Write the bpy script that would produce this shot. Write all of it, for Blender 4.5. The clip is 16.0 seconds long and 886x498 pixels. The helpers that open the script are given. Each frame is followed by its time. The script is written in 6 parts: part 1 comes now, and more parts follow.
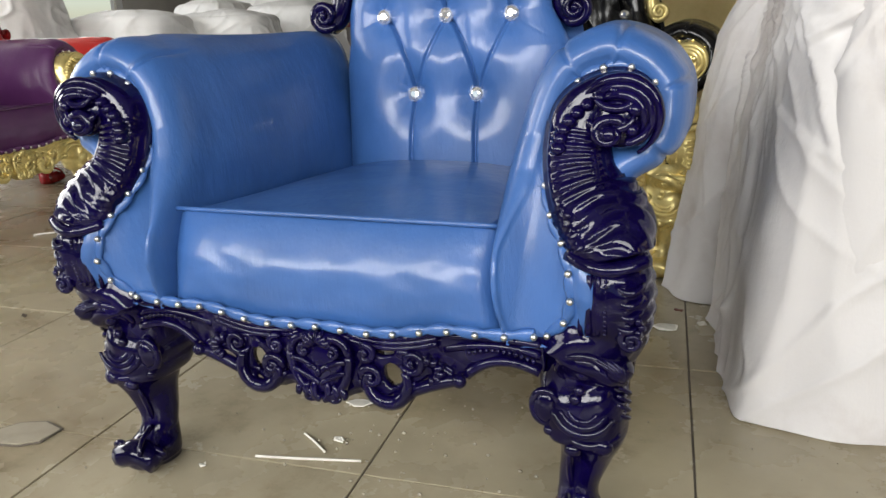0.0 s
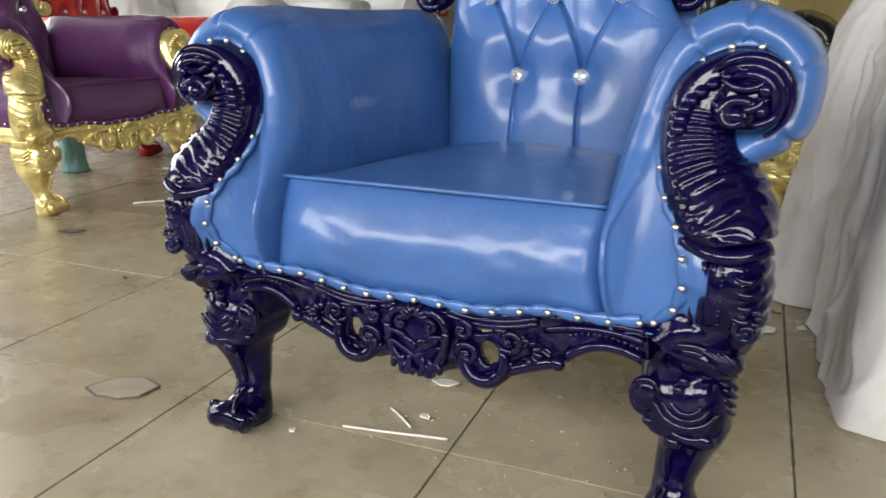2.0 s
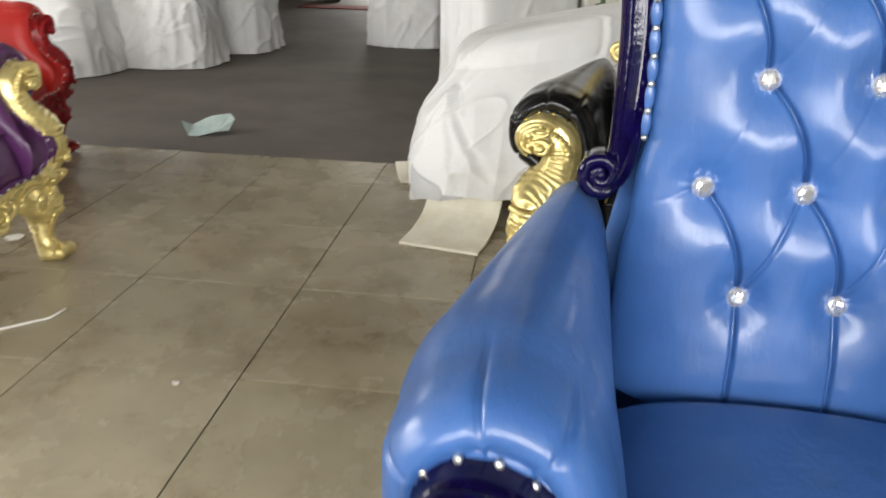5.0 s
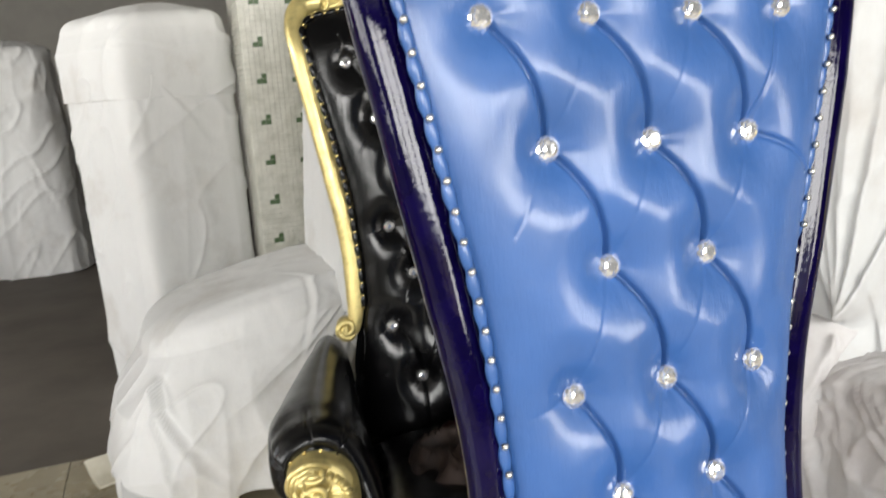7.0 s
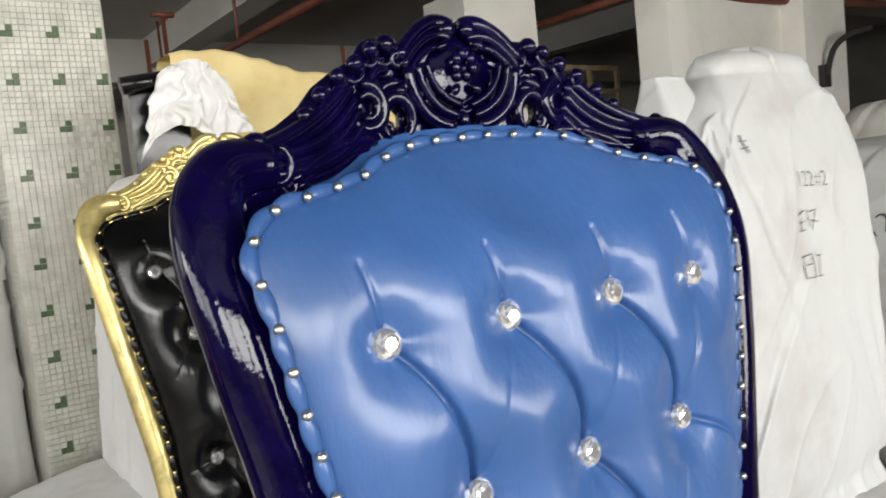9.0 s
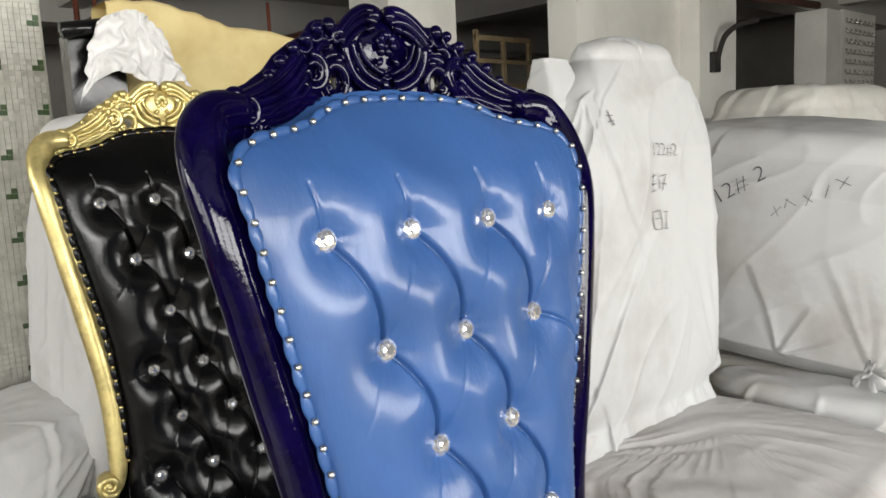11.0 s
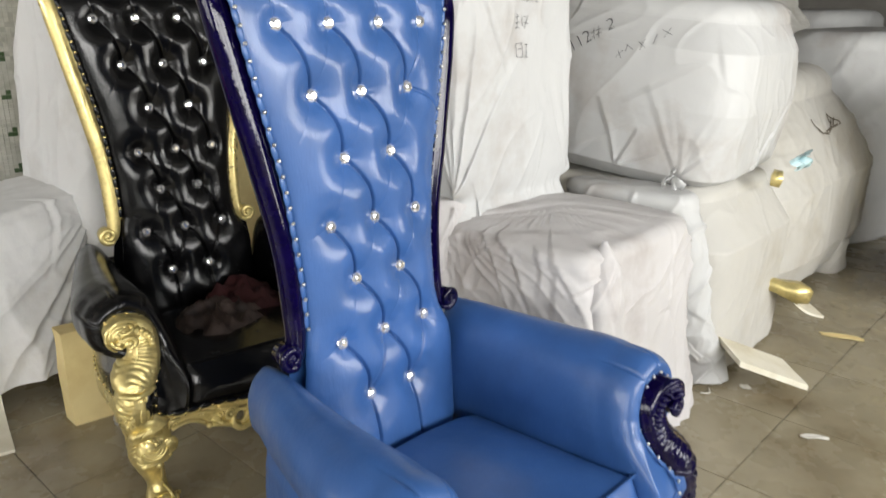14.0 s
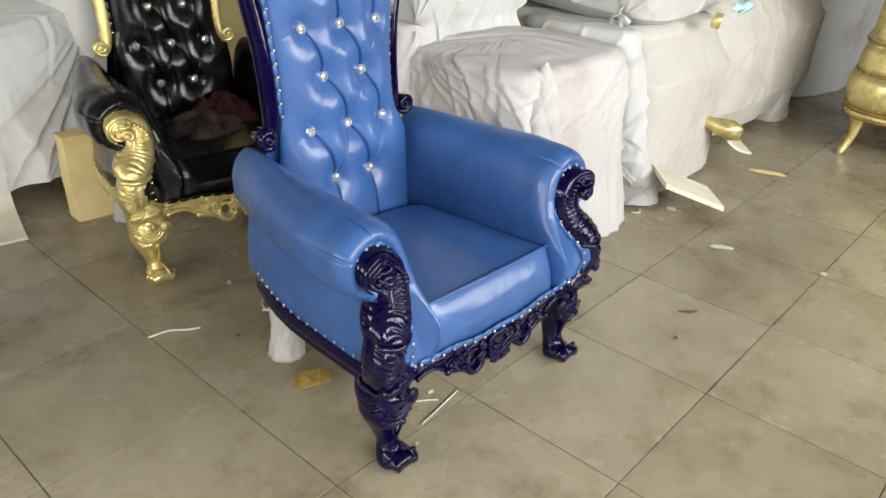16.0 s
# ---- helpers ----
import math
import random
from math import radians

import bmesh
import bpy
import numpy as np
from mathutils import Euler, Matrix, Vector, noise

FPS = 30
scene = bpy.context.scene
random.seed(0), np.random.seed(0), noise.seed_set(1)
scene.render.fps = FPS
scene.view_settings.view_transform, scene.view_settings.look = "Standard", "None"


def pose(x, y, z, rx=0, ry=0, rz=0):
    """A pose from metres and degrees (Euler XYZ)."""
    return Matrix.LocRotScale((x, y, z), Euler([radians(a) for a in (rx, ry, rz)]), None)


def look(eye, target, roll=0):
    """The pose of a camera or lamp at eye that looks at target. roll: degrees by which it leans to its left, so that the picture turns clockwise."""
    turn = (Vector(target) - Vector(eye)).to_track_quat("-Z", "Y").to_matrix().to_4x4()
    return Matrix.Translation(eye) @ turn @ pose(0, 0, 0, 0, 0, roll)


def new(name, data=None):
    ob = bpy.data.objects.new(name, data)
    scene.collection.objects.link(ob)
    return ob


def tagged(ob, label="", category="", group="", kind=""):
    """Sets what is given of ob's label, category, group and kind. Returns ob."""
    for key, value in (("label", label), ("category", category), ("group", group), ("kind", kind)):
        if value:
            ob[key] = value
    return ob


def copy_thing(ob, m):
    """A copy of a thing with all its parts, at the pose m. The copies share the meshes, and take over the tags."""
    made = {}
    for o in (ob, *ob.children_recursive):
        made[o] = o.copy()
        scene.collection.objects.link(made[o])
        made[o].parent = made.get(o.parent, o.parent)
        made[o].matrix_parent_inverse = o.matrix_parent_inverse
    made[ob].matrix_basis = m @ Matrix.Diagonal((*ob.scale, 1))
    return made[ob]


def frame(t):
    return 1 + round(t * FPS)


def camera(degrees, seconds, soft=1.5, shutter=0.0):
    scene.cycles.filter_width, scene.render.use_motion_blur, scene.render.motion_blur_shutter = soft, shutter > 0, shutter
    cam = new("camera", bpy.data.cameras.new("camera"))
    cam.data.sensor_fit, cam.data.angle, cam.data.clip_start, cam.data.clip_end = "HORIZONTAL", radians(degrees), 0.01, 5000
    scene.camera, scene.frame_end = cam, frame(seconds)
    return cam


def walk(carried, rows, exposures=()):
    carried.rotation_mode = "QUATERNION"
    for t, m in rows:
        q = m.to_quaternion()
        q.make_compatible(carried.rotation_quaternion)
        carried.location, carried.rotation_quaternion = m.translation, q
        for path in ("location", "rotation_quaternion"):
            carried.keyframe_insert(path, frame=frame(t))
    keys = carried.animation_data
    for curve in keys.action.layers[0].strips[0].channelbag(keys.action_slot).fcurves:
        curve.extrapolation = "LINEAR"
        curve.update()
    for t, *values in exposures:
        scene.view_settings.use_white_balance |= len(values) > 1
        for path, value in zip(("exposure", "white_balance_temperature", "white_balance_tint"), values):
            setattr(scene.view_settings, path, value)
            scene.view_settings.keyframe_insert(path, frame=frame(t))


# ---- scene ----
cam = camera(60.9, 16.0, shutter=0.4)
PATH = [
    (0, (0.572, -1.384, 0.805), (0.026, 0.455, 0.239), -1.7),
    (0.5, (0.579, -1.409, 0.797), (0.006, 0.422, 0.232), -1.2),
    (1, (0.575, -1.419, 0.794), (-0.045, 0.397, 0.232), -0.6),
    (1.5, (0.561, -1.416, 0.79), (-0.107, 0.382, 0.223), -0.4),
    (2, (0.523, -1.395, 0.778), (-0.201, 0.376, 0.197), -0.1),
    (2.5, (0.424, -1.338, 0.771), (-0.361, 0.388, 0.136), -0.2),
    (3, (0.259, -1.245, 0.855), (-0.528, 0.431, 0.101), -0.1),
    (3.5, (0.11, -1.169, 0.988), (-0.603, 0.507, 0.162), 0.8),
    (3.7, (0.037, -1.138, 1.005), (-0.626, 0.554, 0.171), 1.3),
    (5.8, (-0.478, -0.607, 1.344), (-0.33, 1.266, 0.661), -0.0),
    (6, (-0.489, -0.571, 1.379), (-0.25, 1.307, 0.733), -0.5),
    (6.5, (-0.544, -0.503, 1.496), (-0.073, 1.362, 0.949), -1.9),
    (7, (-0.583, -0.456, 1.609), (0.094, 1.376, 1.178), -3.6),
    (7.5, (-0.59, -0.369, 1.697), (0.231, 1.427, 1.387), -4.4),
    (8, (-0.569, -0.227, 1.749), (0.416, 1.5, 1.528), -4.8),
    (8.5, (-0.555, -0.152, 1.79), (0.527, 1.52, 1.602), -5.6),
    (9, (-0.554, -0.16, 1.847), (0.622, 1.448, 1.677), -5.9),
    (9.2, (-0.56, -0.166, 1.859), (0.653, 1.415, 1.692), -5.8),
    (11.3, (-0.816, -0.516, 1.822), (0.527, 0.934, 1.513), -2.5),
    (11.5, (-0.838, -0.582, 1.817), (0.5, 0.869, 1.49), -2.4),
    (12, (-0.895, -0.764, 1.785), (0.434, 0.683, 1.409), -2.0),
    (12.5, (-0.944, -0.886, 1.795), (0.386, 0.547, 1.369), -1.6),
    (13, (-1.02, -0.964, 1.798), (0.31, 0.45, 1.318), -1.3),
    (13.5, (-1.145, -1.04, 1.766), (0.21, 0.333, 1.237), -0.9),
    (14, (-1.306, -1.138, 1.728), (0.089, 0.159, 1.118), -0.1),
    (14.5, (-1.423, -1.223, 1.715), (-0.027, 0.02, 1.004), 0.7),
    (15, (-1.48, -1.323, 1.701), (-0.099, -0.122, 0.895), 1.4),
    (15.5, (-1.53, -1.452, 1.682), (-0.172, -0.276, 0.803), 2.0),
    (16, (-1.587, -1.543, 1.674), (-0.258, -0.375, 0.742), 2.2),
]
walk(cam, [(t, look(eye, target, roll)) for t, eye, target, roll in PATH], [(0, .1), (1.5, .14), (2.6, .24), (3.4, .44), (5.8, .34), (7.5, .17), (9, .04), (12.5, -.06), (16, .16)])

# ---- light ----
world = bpy.data.worlds.new("world")
scene.world = world
world.use_nodes = True
sky = world.node_tree.nodes.new("ShaderNodeTexSky")
sky.sky_type = 'NISHITA'
sky.sun_disc = False
sky.sun_elevation, sky.sun_rotation = radians(40), radians(150)
world.node_tree.links.new(sky.outputs[0], world.node_tree.nodes["Background"].inputs[0])
world.node_tree.nodes["Background"].inputs[1].default_value = 0.1


def window_light(x, y, z, w, h, rz, power, rx=90):
    data = bpy.data.lights.new("window_light", 'AREA')
    data.shape, data.size, data.size_y, data.energy = 'RECTANGLE', w, h, power
    data.color = (1.0, 0.985, 0.95)
    ob = new("window_light", data)
    ob.matrix_world = pose(x, y, z, rx, 0, rz)
    return ob


SOUTH = ((-3.1, 2.0), (-.95, 1.8), (1.10, 1.9), (3.25, 2.0))
WEST = (-3.0, -.4, 2.2, 4.8, 7.4)
for wx, ww in SOUTH:
    if wx < 3:
        window_light(wx, -4.72, 2.5, ww, 1.3, 0, 71 * ww)
    else:
        window_light(wx, -4.72, 1.95, ww, 1.8, 0, 135)
for wy in WEST:
    window_light(-7.1, wy, 2.3, 2.3, 1.8, -90, {-3.0: 105, -.4: 115, 2.2: 180, 4.8: 30, 7.4: 35}[wy])
window_light(-3.4, 16.6, 1.4, 2.4, 2.2, 180, 150)

# ---- materials ----


def shader(name, color=(.5, .5, .5), rough=.5, metal=0.0, coat=0.0, coat_rough=.05, ior=1.45):
    m = bpy.data.materials.new(name)
    m.use_nodes = True
    b = m.node_tree.nodes["Principled BSDF"]
    b.inputs["Base Color"].default_value = (*color, 1)
    b.inputs["Roughness"].default_value = rough
    b.inputs["Metallic"].default_value = metal
    b.inputs["Coat Weight"].default_value = coat
    b.inputs["Coat Roughness"].default_value = coat_rough
    b.inputs["IOR"].default_value = ior
    return m


def tex(m, kind, scale, detail=4.0, rough=.55, coords="Object", stretch=None):
    nt = m.node_tree
    tc = nt.nodes.new("ShaderNodeTexCoord")
    n = nt.nodes.new(kind)
    n.inputs["Scale"].default_value = scale
    if kind == "ShaderNodeTexNoise":
        n.inputs["Detail"].default_value = detail
        n.inputs["Roughness"].default_value = rough
    src = tc.outputs[coords]
    if stretch:
        mp = nt.nodes.new("ShaderNodeMapping")
        mp.inputs["Scale"].default_value = stretch
        nt.links.new(src, mp.inputs[0])
        src = mp.outputs[0]
    nt.links.new(src, n.inputs["Vector"])
    return n.outputs["Fac"] if kind == "ShaderNodeTexNoise" else n.outputs[0]


def ramp(m, fac, stops):
    r = m.node_tree.nodes.new("ShaderNodeValToRGB")
    els = r.color_ramp.elements
    while len(els) < len(stops):
        els.new(.5)
    for e, (p, c) in zip(els, stops):
        e.position = p
        e.color = (*c, 1) if len(c) == 3 else c
    m.node_tree.links.new(fac, r.inputs[0])
    return r.outputs[0]


def mixed(m, fac, a, b, how="MIX"):
    n = m.node_tree.nodes.new("ShaderNodeMix")
    n.data_type, n.blend_type = 'RGBA', how
    for socket, v in ((n.inputs[0], fac), (n.inputs[6], a), (n.inputs[7], b)):
        if isinstance(v, (int, float)):
            socket.default_value = v
        elif isinstance(v, tuple):
            socket.default_value = (*v, 1)
        else:
            m.node_tree.links.new(v, socket)
    return n.outputs[2]


def put_in(m, socket, out):
    m.node_tree.links.new(out, m.node_tree.nodes["Principled BSDF"].inputs[socket])


def bump(m, layers):
    """Layers of (height output, strength, distance), chained."""
    nt, last = m.node_tree, None
    for out, strength, dist in layers:
        n = nt.nodes.new("ShaderNodeBump")
        n.inputs["Strength"].default_value = strength
        n.inputs["Distance"].default_value = dist
        nt.links.new(out, n.inputs["Height"])
        if last:
            nt.links.new(last, n.inputs["Normal"])
        last = n.outputs[0]
    put_in(m, "Normal", last)


def grey(v):
    return (v, v, v)


def leather(name, color, rough=.3, coat=.52, relief=1.0):
    m = shader(name, color, rough, coat=coat, coat_rough=.20, ior=1.40)
    big = tex(m, "ShaderNodeTexNoise", 5, 4)
    dark = tuple(c * .86 for c in color)
    light = tuple(min(1, c * 1.08 + .002) for c in color)
    put_in(m, "Base Color", ramp(m, big, [(.35, dark), (.65, light)]))
    put_in(m, "Roughness", ramp(m, tex(m, "ShaderNodeTexNoise", 14, 5), [(.3, grey(rough - .06)), (.7, grey(rough + .08))]))
    grain = tex(m, "ShaderNodeTexNoise", 320, 2, .5)
    creases = tex(m, "ShaderNodeTexNoise", 130, 3, .5)
    slack = tex(m, "ShaderNodeTexNoise", 9, 3)
    drawn = tex(m, "ShaderNodeTexNoise", 46, 5, .6, stretch=(1.5, 1.5, .34))
    puckers = tex(m, "ShaderNodeTexNoise", 17, 4, .6, stretch=(1.6, 1.6, .6))
    bump(m, [(grain, .06 * relief, .001), (drawn, .26 * relief, .005), (creases, .08 * relief, .003), (puckers, .17 * relief, .012), (slack, .04, .02)])
    return m


def lacquer(name, color, worked=1.0):
    m = shader(name, color, .03, ior=1.37)
    n = tex(m, "ShaderNodeTexNoise", 18, 4)
    put_in(m, "Base Color", ramp(m, n, [(.3, tuple(c * .6 for c in color)), (.7, tuple(c * 1.5 for c in color))]))
    bump(m, [(tex(m, "ShaderNodeTexNoise", 26, 3), .06, .005), (tex(m, "ShaderNodeTexNoise", 85, 4), .09 * worked, .003), (tex(m, "ShaderNodeTexNoise", 220, 3), .05, .0012)])
    return m


def gilt(name, color):
    m = shader(name, color, .3, metal=.7)
    n = tex(m, "ShaderNodeTexNoise", 22, 6, .65)
    put_in(m, "Base Color", ramp(m, n, [(.28, tuple(c * .62 for c in color)), (.5, color), (.75, tuple(min(1, c * 1.18) for c in color))]))
    put_in(m, "Roughness", ramp(m, tex(m, "ShaderNodeTexNoise", 9, 5), [(.3, grey(.24)), (.7, grey(.44))]))
    bump(m, [(tex(m, "ShaderNodeTexNoise", 60, 5), .18, .003)])
    return m


def ridged(m, scale, stretch, turn):
    """Thin crease lines, drawn out along one way."""
    nt = m.node_tree
    tc = nt.nodes.new("ShaderNodeTexCoord")
    mp = nt.nodes.new("ShaderNodeMapping")
    mp.inputs["Rotation"].default_value = [radians(a) for a in turn]
    mp.inputs["Scale"].default_value = stretch
    n = nt.nodes.new("ShaderNodeTexNoise")
    n.noise_type = 'RIDGED_MULTIFRACTAL'
    n.inputs["Scale"].default_value = scale
    n.inputs["Detail"].default_value = 3
    n.inputs["Roughness"].default_value = .4
    n.inputs["Distortion"].default_value = .4
    nt.links.new(tc.outputs["Object"], mp.inputs[0])
    nt.links.new(mp.outputs[0], n.inputs["Vector"])
    return n.outputs["Fac"]


def cover_cloth(name, color=(.52, .523, .52), dirt=(.42, .395, .375), weave=True):
    m = shader(name, color, .62)
    stain = tex(m, "ShaderNodeTexNoise", 2.3, 7, .6)
    put_in(m, "Base Color", ramp(m, stain, [(.30, dirt), (.47, color), (.8, tuple(min(.9, c * 1.05) for c in color))]))
    wrinkle = tex(m, "ShaderNodeTexNoise", 5, 6, .6, stretch=(1.5, 1.5, .6))
    folds = ridged(m, 5.5, (1.3, 1.0, .55), (10, 25, 30))
    folds_two = ridged(m, 9, (.6, 1.2, 1.0), (40, -30, 10))
    fine = tex(m, "ShaderNodeTexNoise", 45, 5, .6)
    layers = [(wrinkle, .16, .03), (folds, .55, .020), (folds_two, .45, .011), (fine, .10, .006)]
    if weave:
        layers.append((tex(m, "ShaderNodeTexVoronoi", 600), .05, .001))
    bump(m, layers)
    return m


def dusty(name, color, dark, rough=.6, scale=3.0, metal=0.0):
    m = shader(name, color, rough, metal)
    n = tex(m, "ShaderNodeTexNoise", scale, 7, .62)
    put_in(m, "Base Color", ramp(m, n, [(.3, dark), (.6, color)]))
    bump(m, [(tex(m, "ShaderNodeTexNoise", 60, 6, .6), .15, .004)])
    return m


def tile_material():
    m = shader("floor_tile_glaze", (.42, .38, .30), .3)
    nt = m.node_tree
    info = nt.nodes.new("ShaderNodeObjectInfo")
    base = ramp(m, info.outputs["Random"], [(0, (.312, .272, .185)), (1, (.355, .312, .218))])
    cloud = ramp(m, tex(m, "ShaderNodeTexNoise", 3.1, 7, .62, coords="Generated"), [(.32, grey(.87)), (.62, grey(1.03))])
    tc = nt.nodes.new("ShaderNodeTexCoord")
    geo = nt.nodes.new("ShaderNodeNewGeometry")

    def world_noise(scale, detail, rough):
        n = nt.nodes.new("ShaderNodeTexNoise")
        n.inputs["Scale"].default_value = scale
        n.inputs["Detail"].default_value = detail
        n.inputs["Roughness"].default_value = rough
        nt.links.new(geo.outputs["Position"], n.inputs["Vector"])
        return n.outputs["Fac"]
    stain = ramp(m, world_noise(1.15, 8, .62), [(.33, (.62, .56, .48)), (.52, (1, 1, 1))])
    grit = ramp(m, world_noise(26, 6, .7), [(.27, (.35, .32, .28)), (.36, (1, 1, 1))])
    smear = ramp(m, world_noise(4.6, 9, .72), [(.36, (.58, .52, .45)), (.46, (1, 1, 1))])
    col = mixed(m, 1.0, base, stain, "MULTIPLY")
    col = mixed(m, .4, col, smear, "MULTIPLY")
    col = mixed(m, 1.0, col, cloud, "MULTIPLY")
    col = mixed(m, .8, col, grit, "MULTIPLY")
    put_in(m, "Base Color", col)
    put_in(m, "Roughness", ramp(m, world_noise(4, 7, .6), [(.3, grey(.13)), (.7, grey(.40))]))
    bump(m, [(world_noise(2.5, 3, .5), .12, .02), (world_noise(70, 4, .6), .05, .002)])
    return m


BLUE = leather("blue_leather", (.0310, .096, .284), .48)
BLACK = leather("black_leather", (.0025, .0025, .003), .20, .08, .5)
PURPLE = leather("purple_leather", (.080, .020, .090), .36)
RED = leather("red_leather", (.50, .02, .015), .4)
NAVY = lacquer("navy_lacquer", (.0021, .0009, .021))
NAVY_CARVED = lacquer("navy_lacquer_carving", (.0021, .0009, .021), 1.4)
GOLD = gilt("gold_paint", (.74, .615, .265))
RED_PAINT = lacquer("red_lacquer", (.22, .008, .010))
STEEL = shader("nail_steel", (.60, .59, .55), .36, 1.0)
BRASS = shader("nail_brass", (.80, .62, .25), .25, 1.0)
CRYSTAL = shader("crystal", (.92, .92, .94), .02, .82)
CLOTH = cover_cloth("white_cover_cloth")
CLOTH_WARM = cover_cloth("worn_cover_cloth", (.52, .503, .498), (.38, .345, .33))
FOAM_WRAP = cover_cloth("foam_wrap", (.50, .487, .452), (.42, .395, .345), weave=False)
# lighter than CLOTH: stronger light on the left-hand wraps is put into the colour
SHEET_LIT = cover_cloth("thin_sheet_lit", (.72, .72, .715), (.60, .585, .56), weave=False)
FOAM = dusty("cream_foam", (.76, .725, .61), (.62, .57, .43), .8, 6)
FOAM_YELLOW = dusty("yellow_foam", (.82, .68, .34), (.70, .54, .24), .8, 5)
TILE = tile_material()
GROUT = dusty("grout", (.12, .10, .08), (.05, .045, .035), .9, 5)
CONCRETE = dusty("concrete_floor", (.125, .108, .090), (.085, .073, .061), .75, 1.4)
PLASTER = dusty("wall_plaster", (.38, .365, .33), (.30, .285, .26), .8, 1.1)
PAINT = dusty("column_paint", (.80, .78, .72), (.66, .64, .58), .6, 1.5)
CEILING = dusty("ceiling_paint", (.42, .405, .375), (.33, .315, .285), .85, .8)
RUST = dusty("pipe_paint", (.16, .05, .03), (.09, .03, .02), .5, 8)
# dark colour for unseen surfaces near the windows, to hold down fill light
BOUNCE_CUT = dusty("window_wall_paint", (.12, .12, .115), (.08, .08, .075), .7, 1.1)
# near black for the iron bracket, and for shade coloured into the brick wall
DARK = dusty("black_iron_and_shade", (.03, .027, .024), (.012, .011, .010), .8, 3)
INK = shader("marker_ink", (.05, .05, .055), .6)
INK_FAINT = shader("faded_marker_ink", (.17, .17, .175), .6)
INK_BROWN = shader("brown_marker", (.13, .11, .085), .7)

# ---- mesh kit ----


class Kit:
    """Collects vertices and faces for one mesh."""

    def __init__(self):
        self.v, self.f = [], []
        self.fat = 1.0

    def add(self, verts, faces):
        n = len(self.v)
        self.v += [tuple(p) for p in verts]
        self.f += [tuple(n + i for i in q) for q in faces]

    def rings(self, rings, closed=True, caps=True):
        """Joins rings of equal length."""
        n, k = len(rings), len(rings[0])
        faces = []
        for a in range(n - 1):
            for b in range(k if closed else k - 1):
                c = (b + 1) % k
                faces.append((a * k + b, a * k + c, (a + 1) * k + c, (a + 1) * k + b))
        if caps and closed:
            faces.append(tuple(range(k - 1, -1, -1)))
            faces.append(tuple((n - 1) * k + i for i in range(k)))
        self.add([p for r in rings for p in r], faces)

    def grid(self, fn, nu, nv):
        pts = [fn(i / nu, j / nv) for j in range(nv + 1) for i in range(nu + 1)]
        w = nu + 1
        self.add(pts, [(j * w + i, j * w + i + 1, (j + 1) * w + i + 1, (j + 1) * w + i) for j in range(nv) for i in range(nu)])

    def tube(self, path, radius, sides=8, flat=1.0, up=(0, 1, 0)):
        """A round bar along points; radius a number or one a point; flat squeezes it along up."""
        path = [Vector(p) for p in path]
        n = len(path)
        up = Vector(up)
        rings = []
        for i, p in enumerate(path):
            d = (path[min(n - 1, i + 1)] - path[max(0, i - 1)])
            d = d.normalized() if d.length > 1e-9 else Vector((0, 0, 1))
            side = d.cross(up)
            side = side.normalized() if side.length > 1e-4 else d.orthogonal().normalized()
            top = side.cross(d)
            r = self.fat * (radius[i] if isinstance(radius, (list, tuple)) else radius)
            rings.append([p + side * (r * math.cos(a)) + top * (r * flat * math.sin(a))
                          for a in (2 * math.pi * k / sides for k in range(sides))])
        self.rings(rings)

    def blob(self, center, rx, ry, rz, turn=0.0, nu=10, nv=7):
        """An ellipsoid, turned about y by degrees."""
        c, m = Vector(center), Euler((0, radians(turn), 0)).to_matrix()
        rings = []
        for j in range(1, nv):
            t = math.pi * j / nv
            rings.append([c + m @ Vector((rx * math.sin(t) * math.cos(a), ry * math.sin(t) * math.sin(a), rz * math.cos(t)))
                          for a in (2 * math.pi * i / nu for i in range(nu))])
        base = len(self.v)
        self.rings(rings, caps=False)
        self.add([c + m @ Vector((0, 0, rz)), c - m @ Vector((0, 0, rz))], [])
        top, low, last = len(self.v) - 2, len(self.v) - 1, base + (nv - 2) * nu
        for i in range(nu):
            k = (i + 1) % nu
            self.f.append((base + k, base + i, top))
            self.f.append((last + i, last + k, low))

    def scroll(self, cx, cz, r, turns, tube, y, start=0.0, way=1, bulge=.004, flat=1.0):
        """A spiral volute in the x-z plane, with a bead for its eye."""
        n = max(14, int(turns * 22))
        path, rad = [], []
        for i in range(n + 1):
            s = i / n
            a = radians(start) + way * s * turns * 2 * math.pi
            q = r * (1 - .80 * s)
            path.append((cx + q * math.cos(a), y(cx, cz) - bulge * s if callable(y) else y - bulge * s, cz + q * math.sin(a)))
            rad.append(tube * (1 - .45 * s) * (min(1, i / 3 + .3)))
        self.tube(path, rad, 7, flat)
        yy = path[-1][1]
        self.blob((cx, yy, cz), r * .28, r * .28, r * .28, 0, 8, 6)

    def mirrored(self):
        k = Kit()
        k.add([(-x, y, z) for x, y, z in self.v], [tuple(reversed(q)) for q in self.f])
        return k

    def mesh(self, name, mat, smooth=True, merge=0.0):
        me = bpy.data.meshes.new(name)
        me.from_pydata(self.v, [], self.f)
        bm = bmesh.new()
        bm.from_mesh(me)
        if merge:
            bmesh.ops.remove_doubles(bm, verts=bm.verts, dist=merge)
        bmesh.ops.recalc_face_normals(bm, faces=bm.faces)
        bm.to_mesh(me)
        bm.free()
        if smooth:
            me.polygons.foreach_set("use_smooth", [True] * len(me.polygons))
        me.materials.append(mat)
        me.update()
        return me


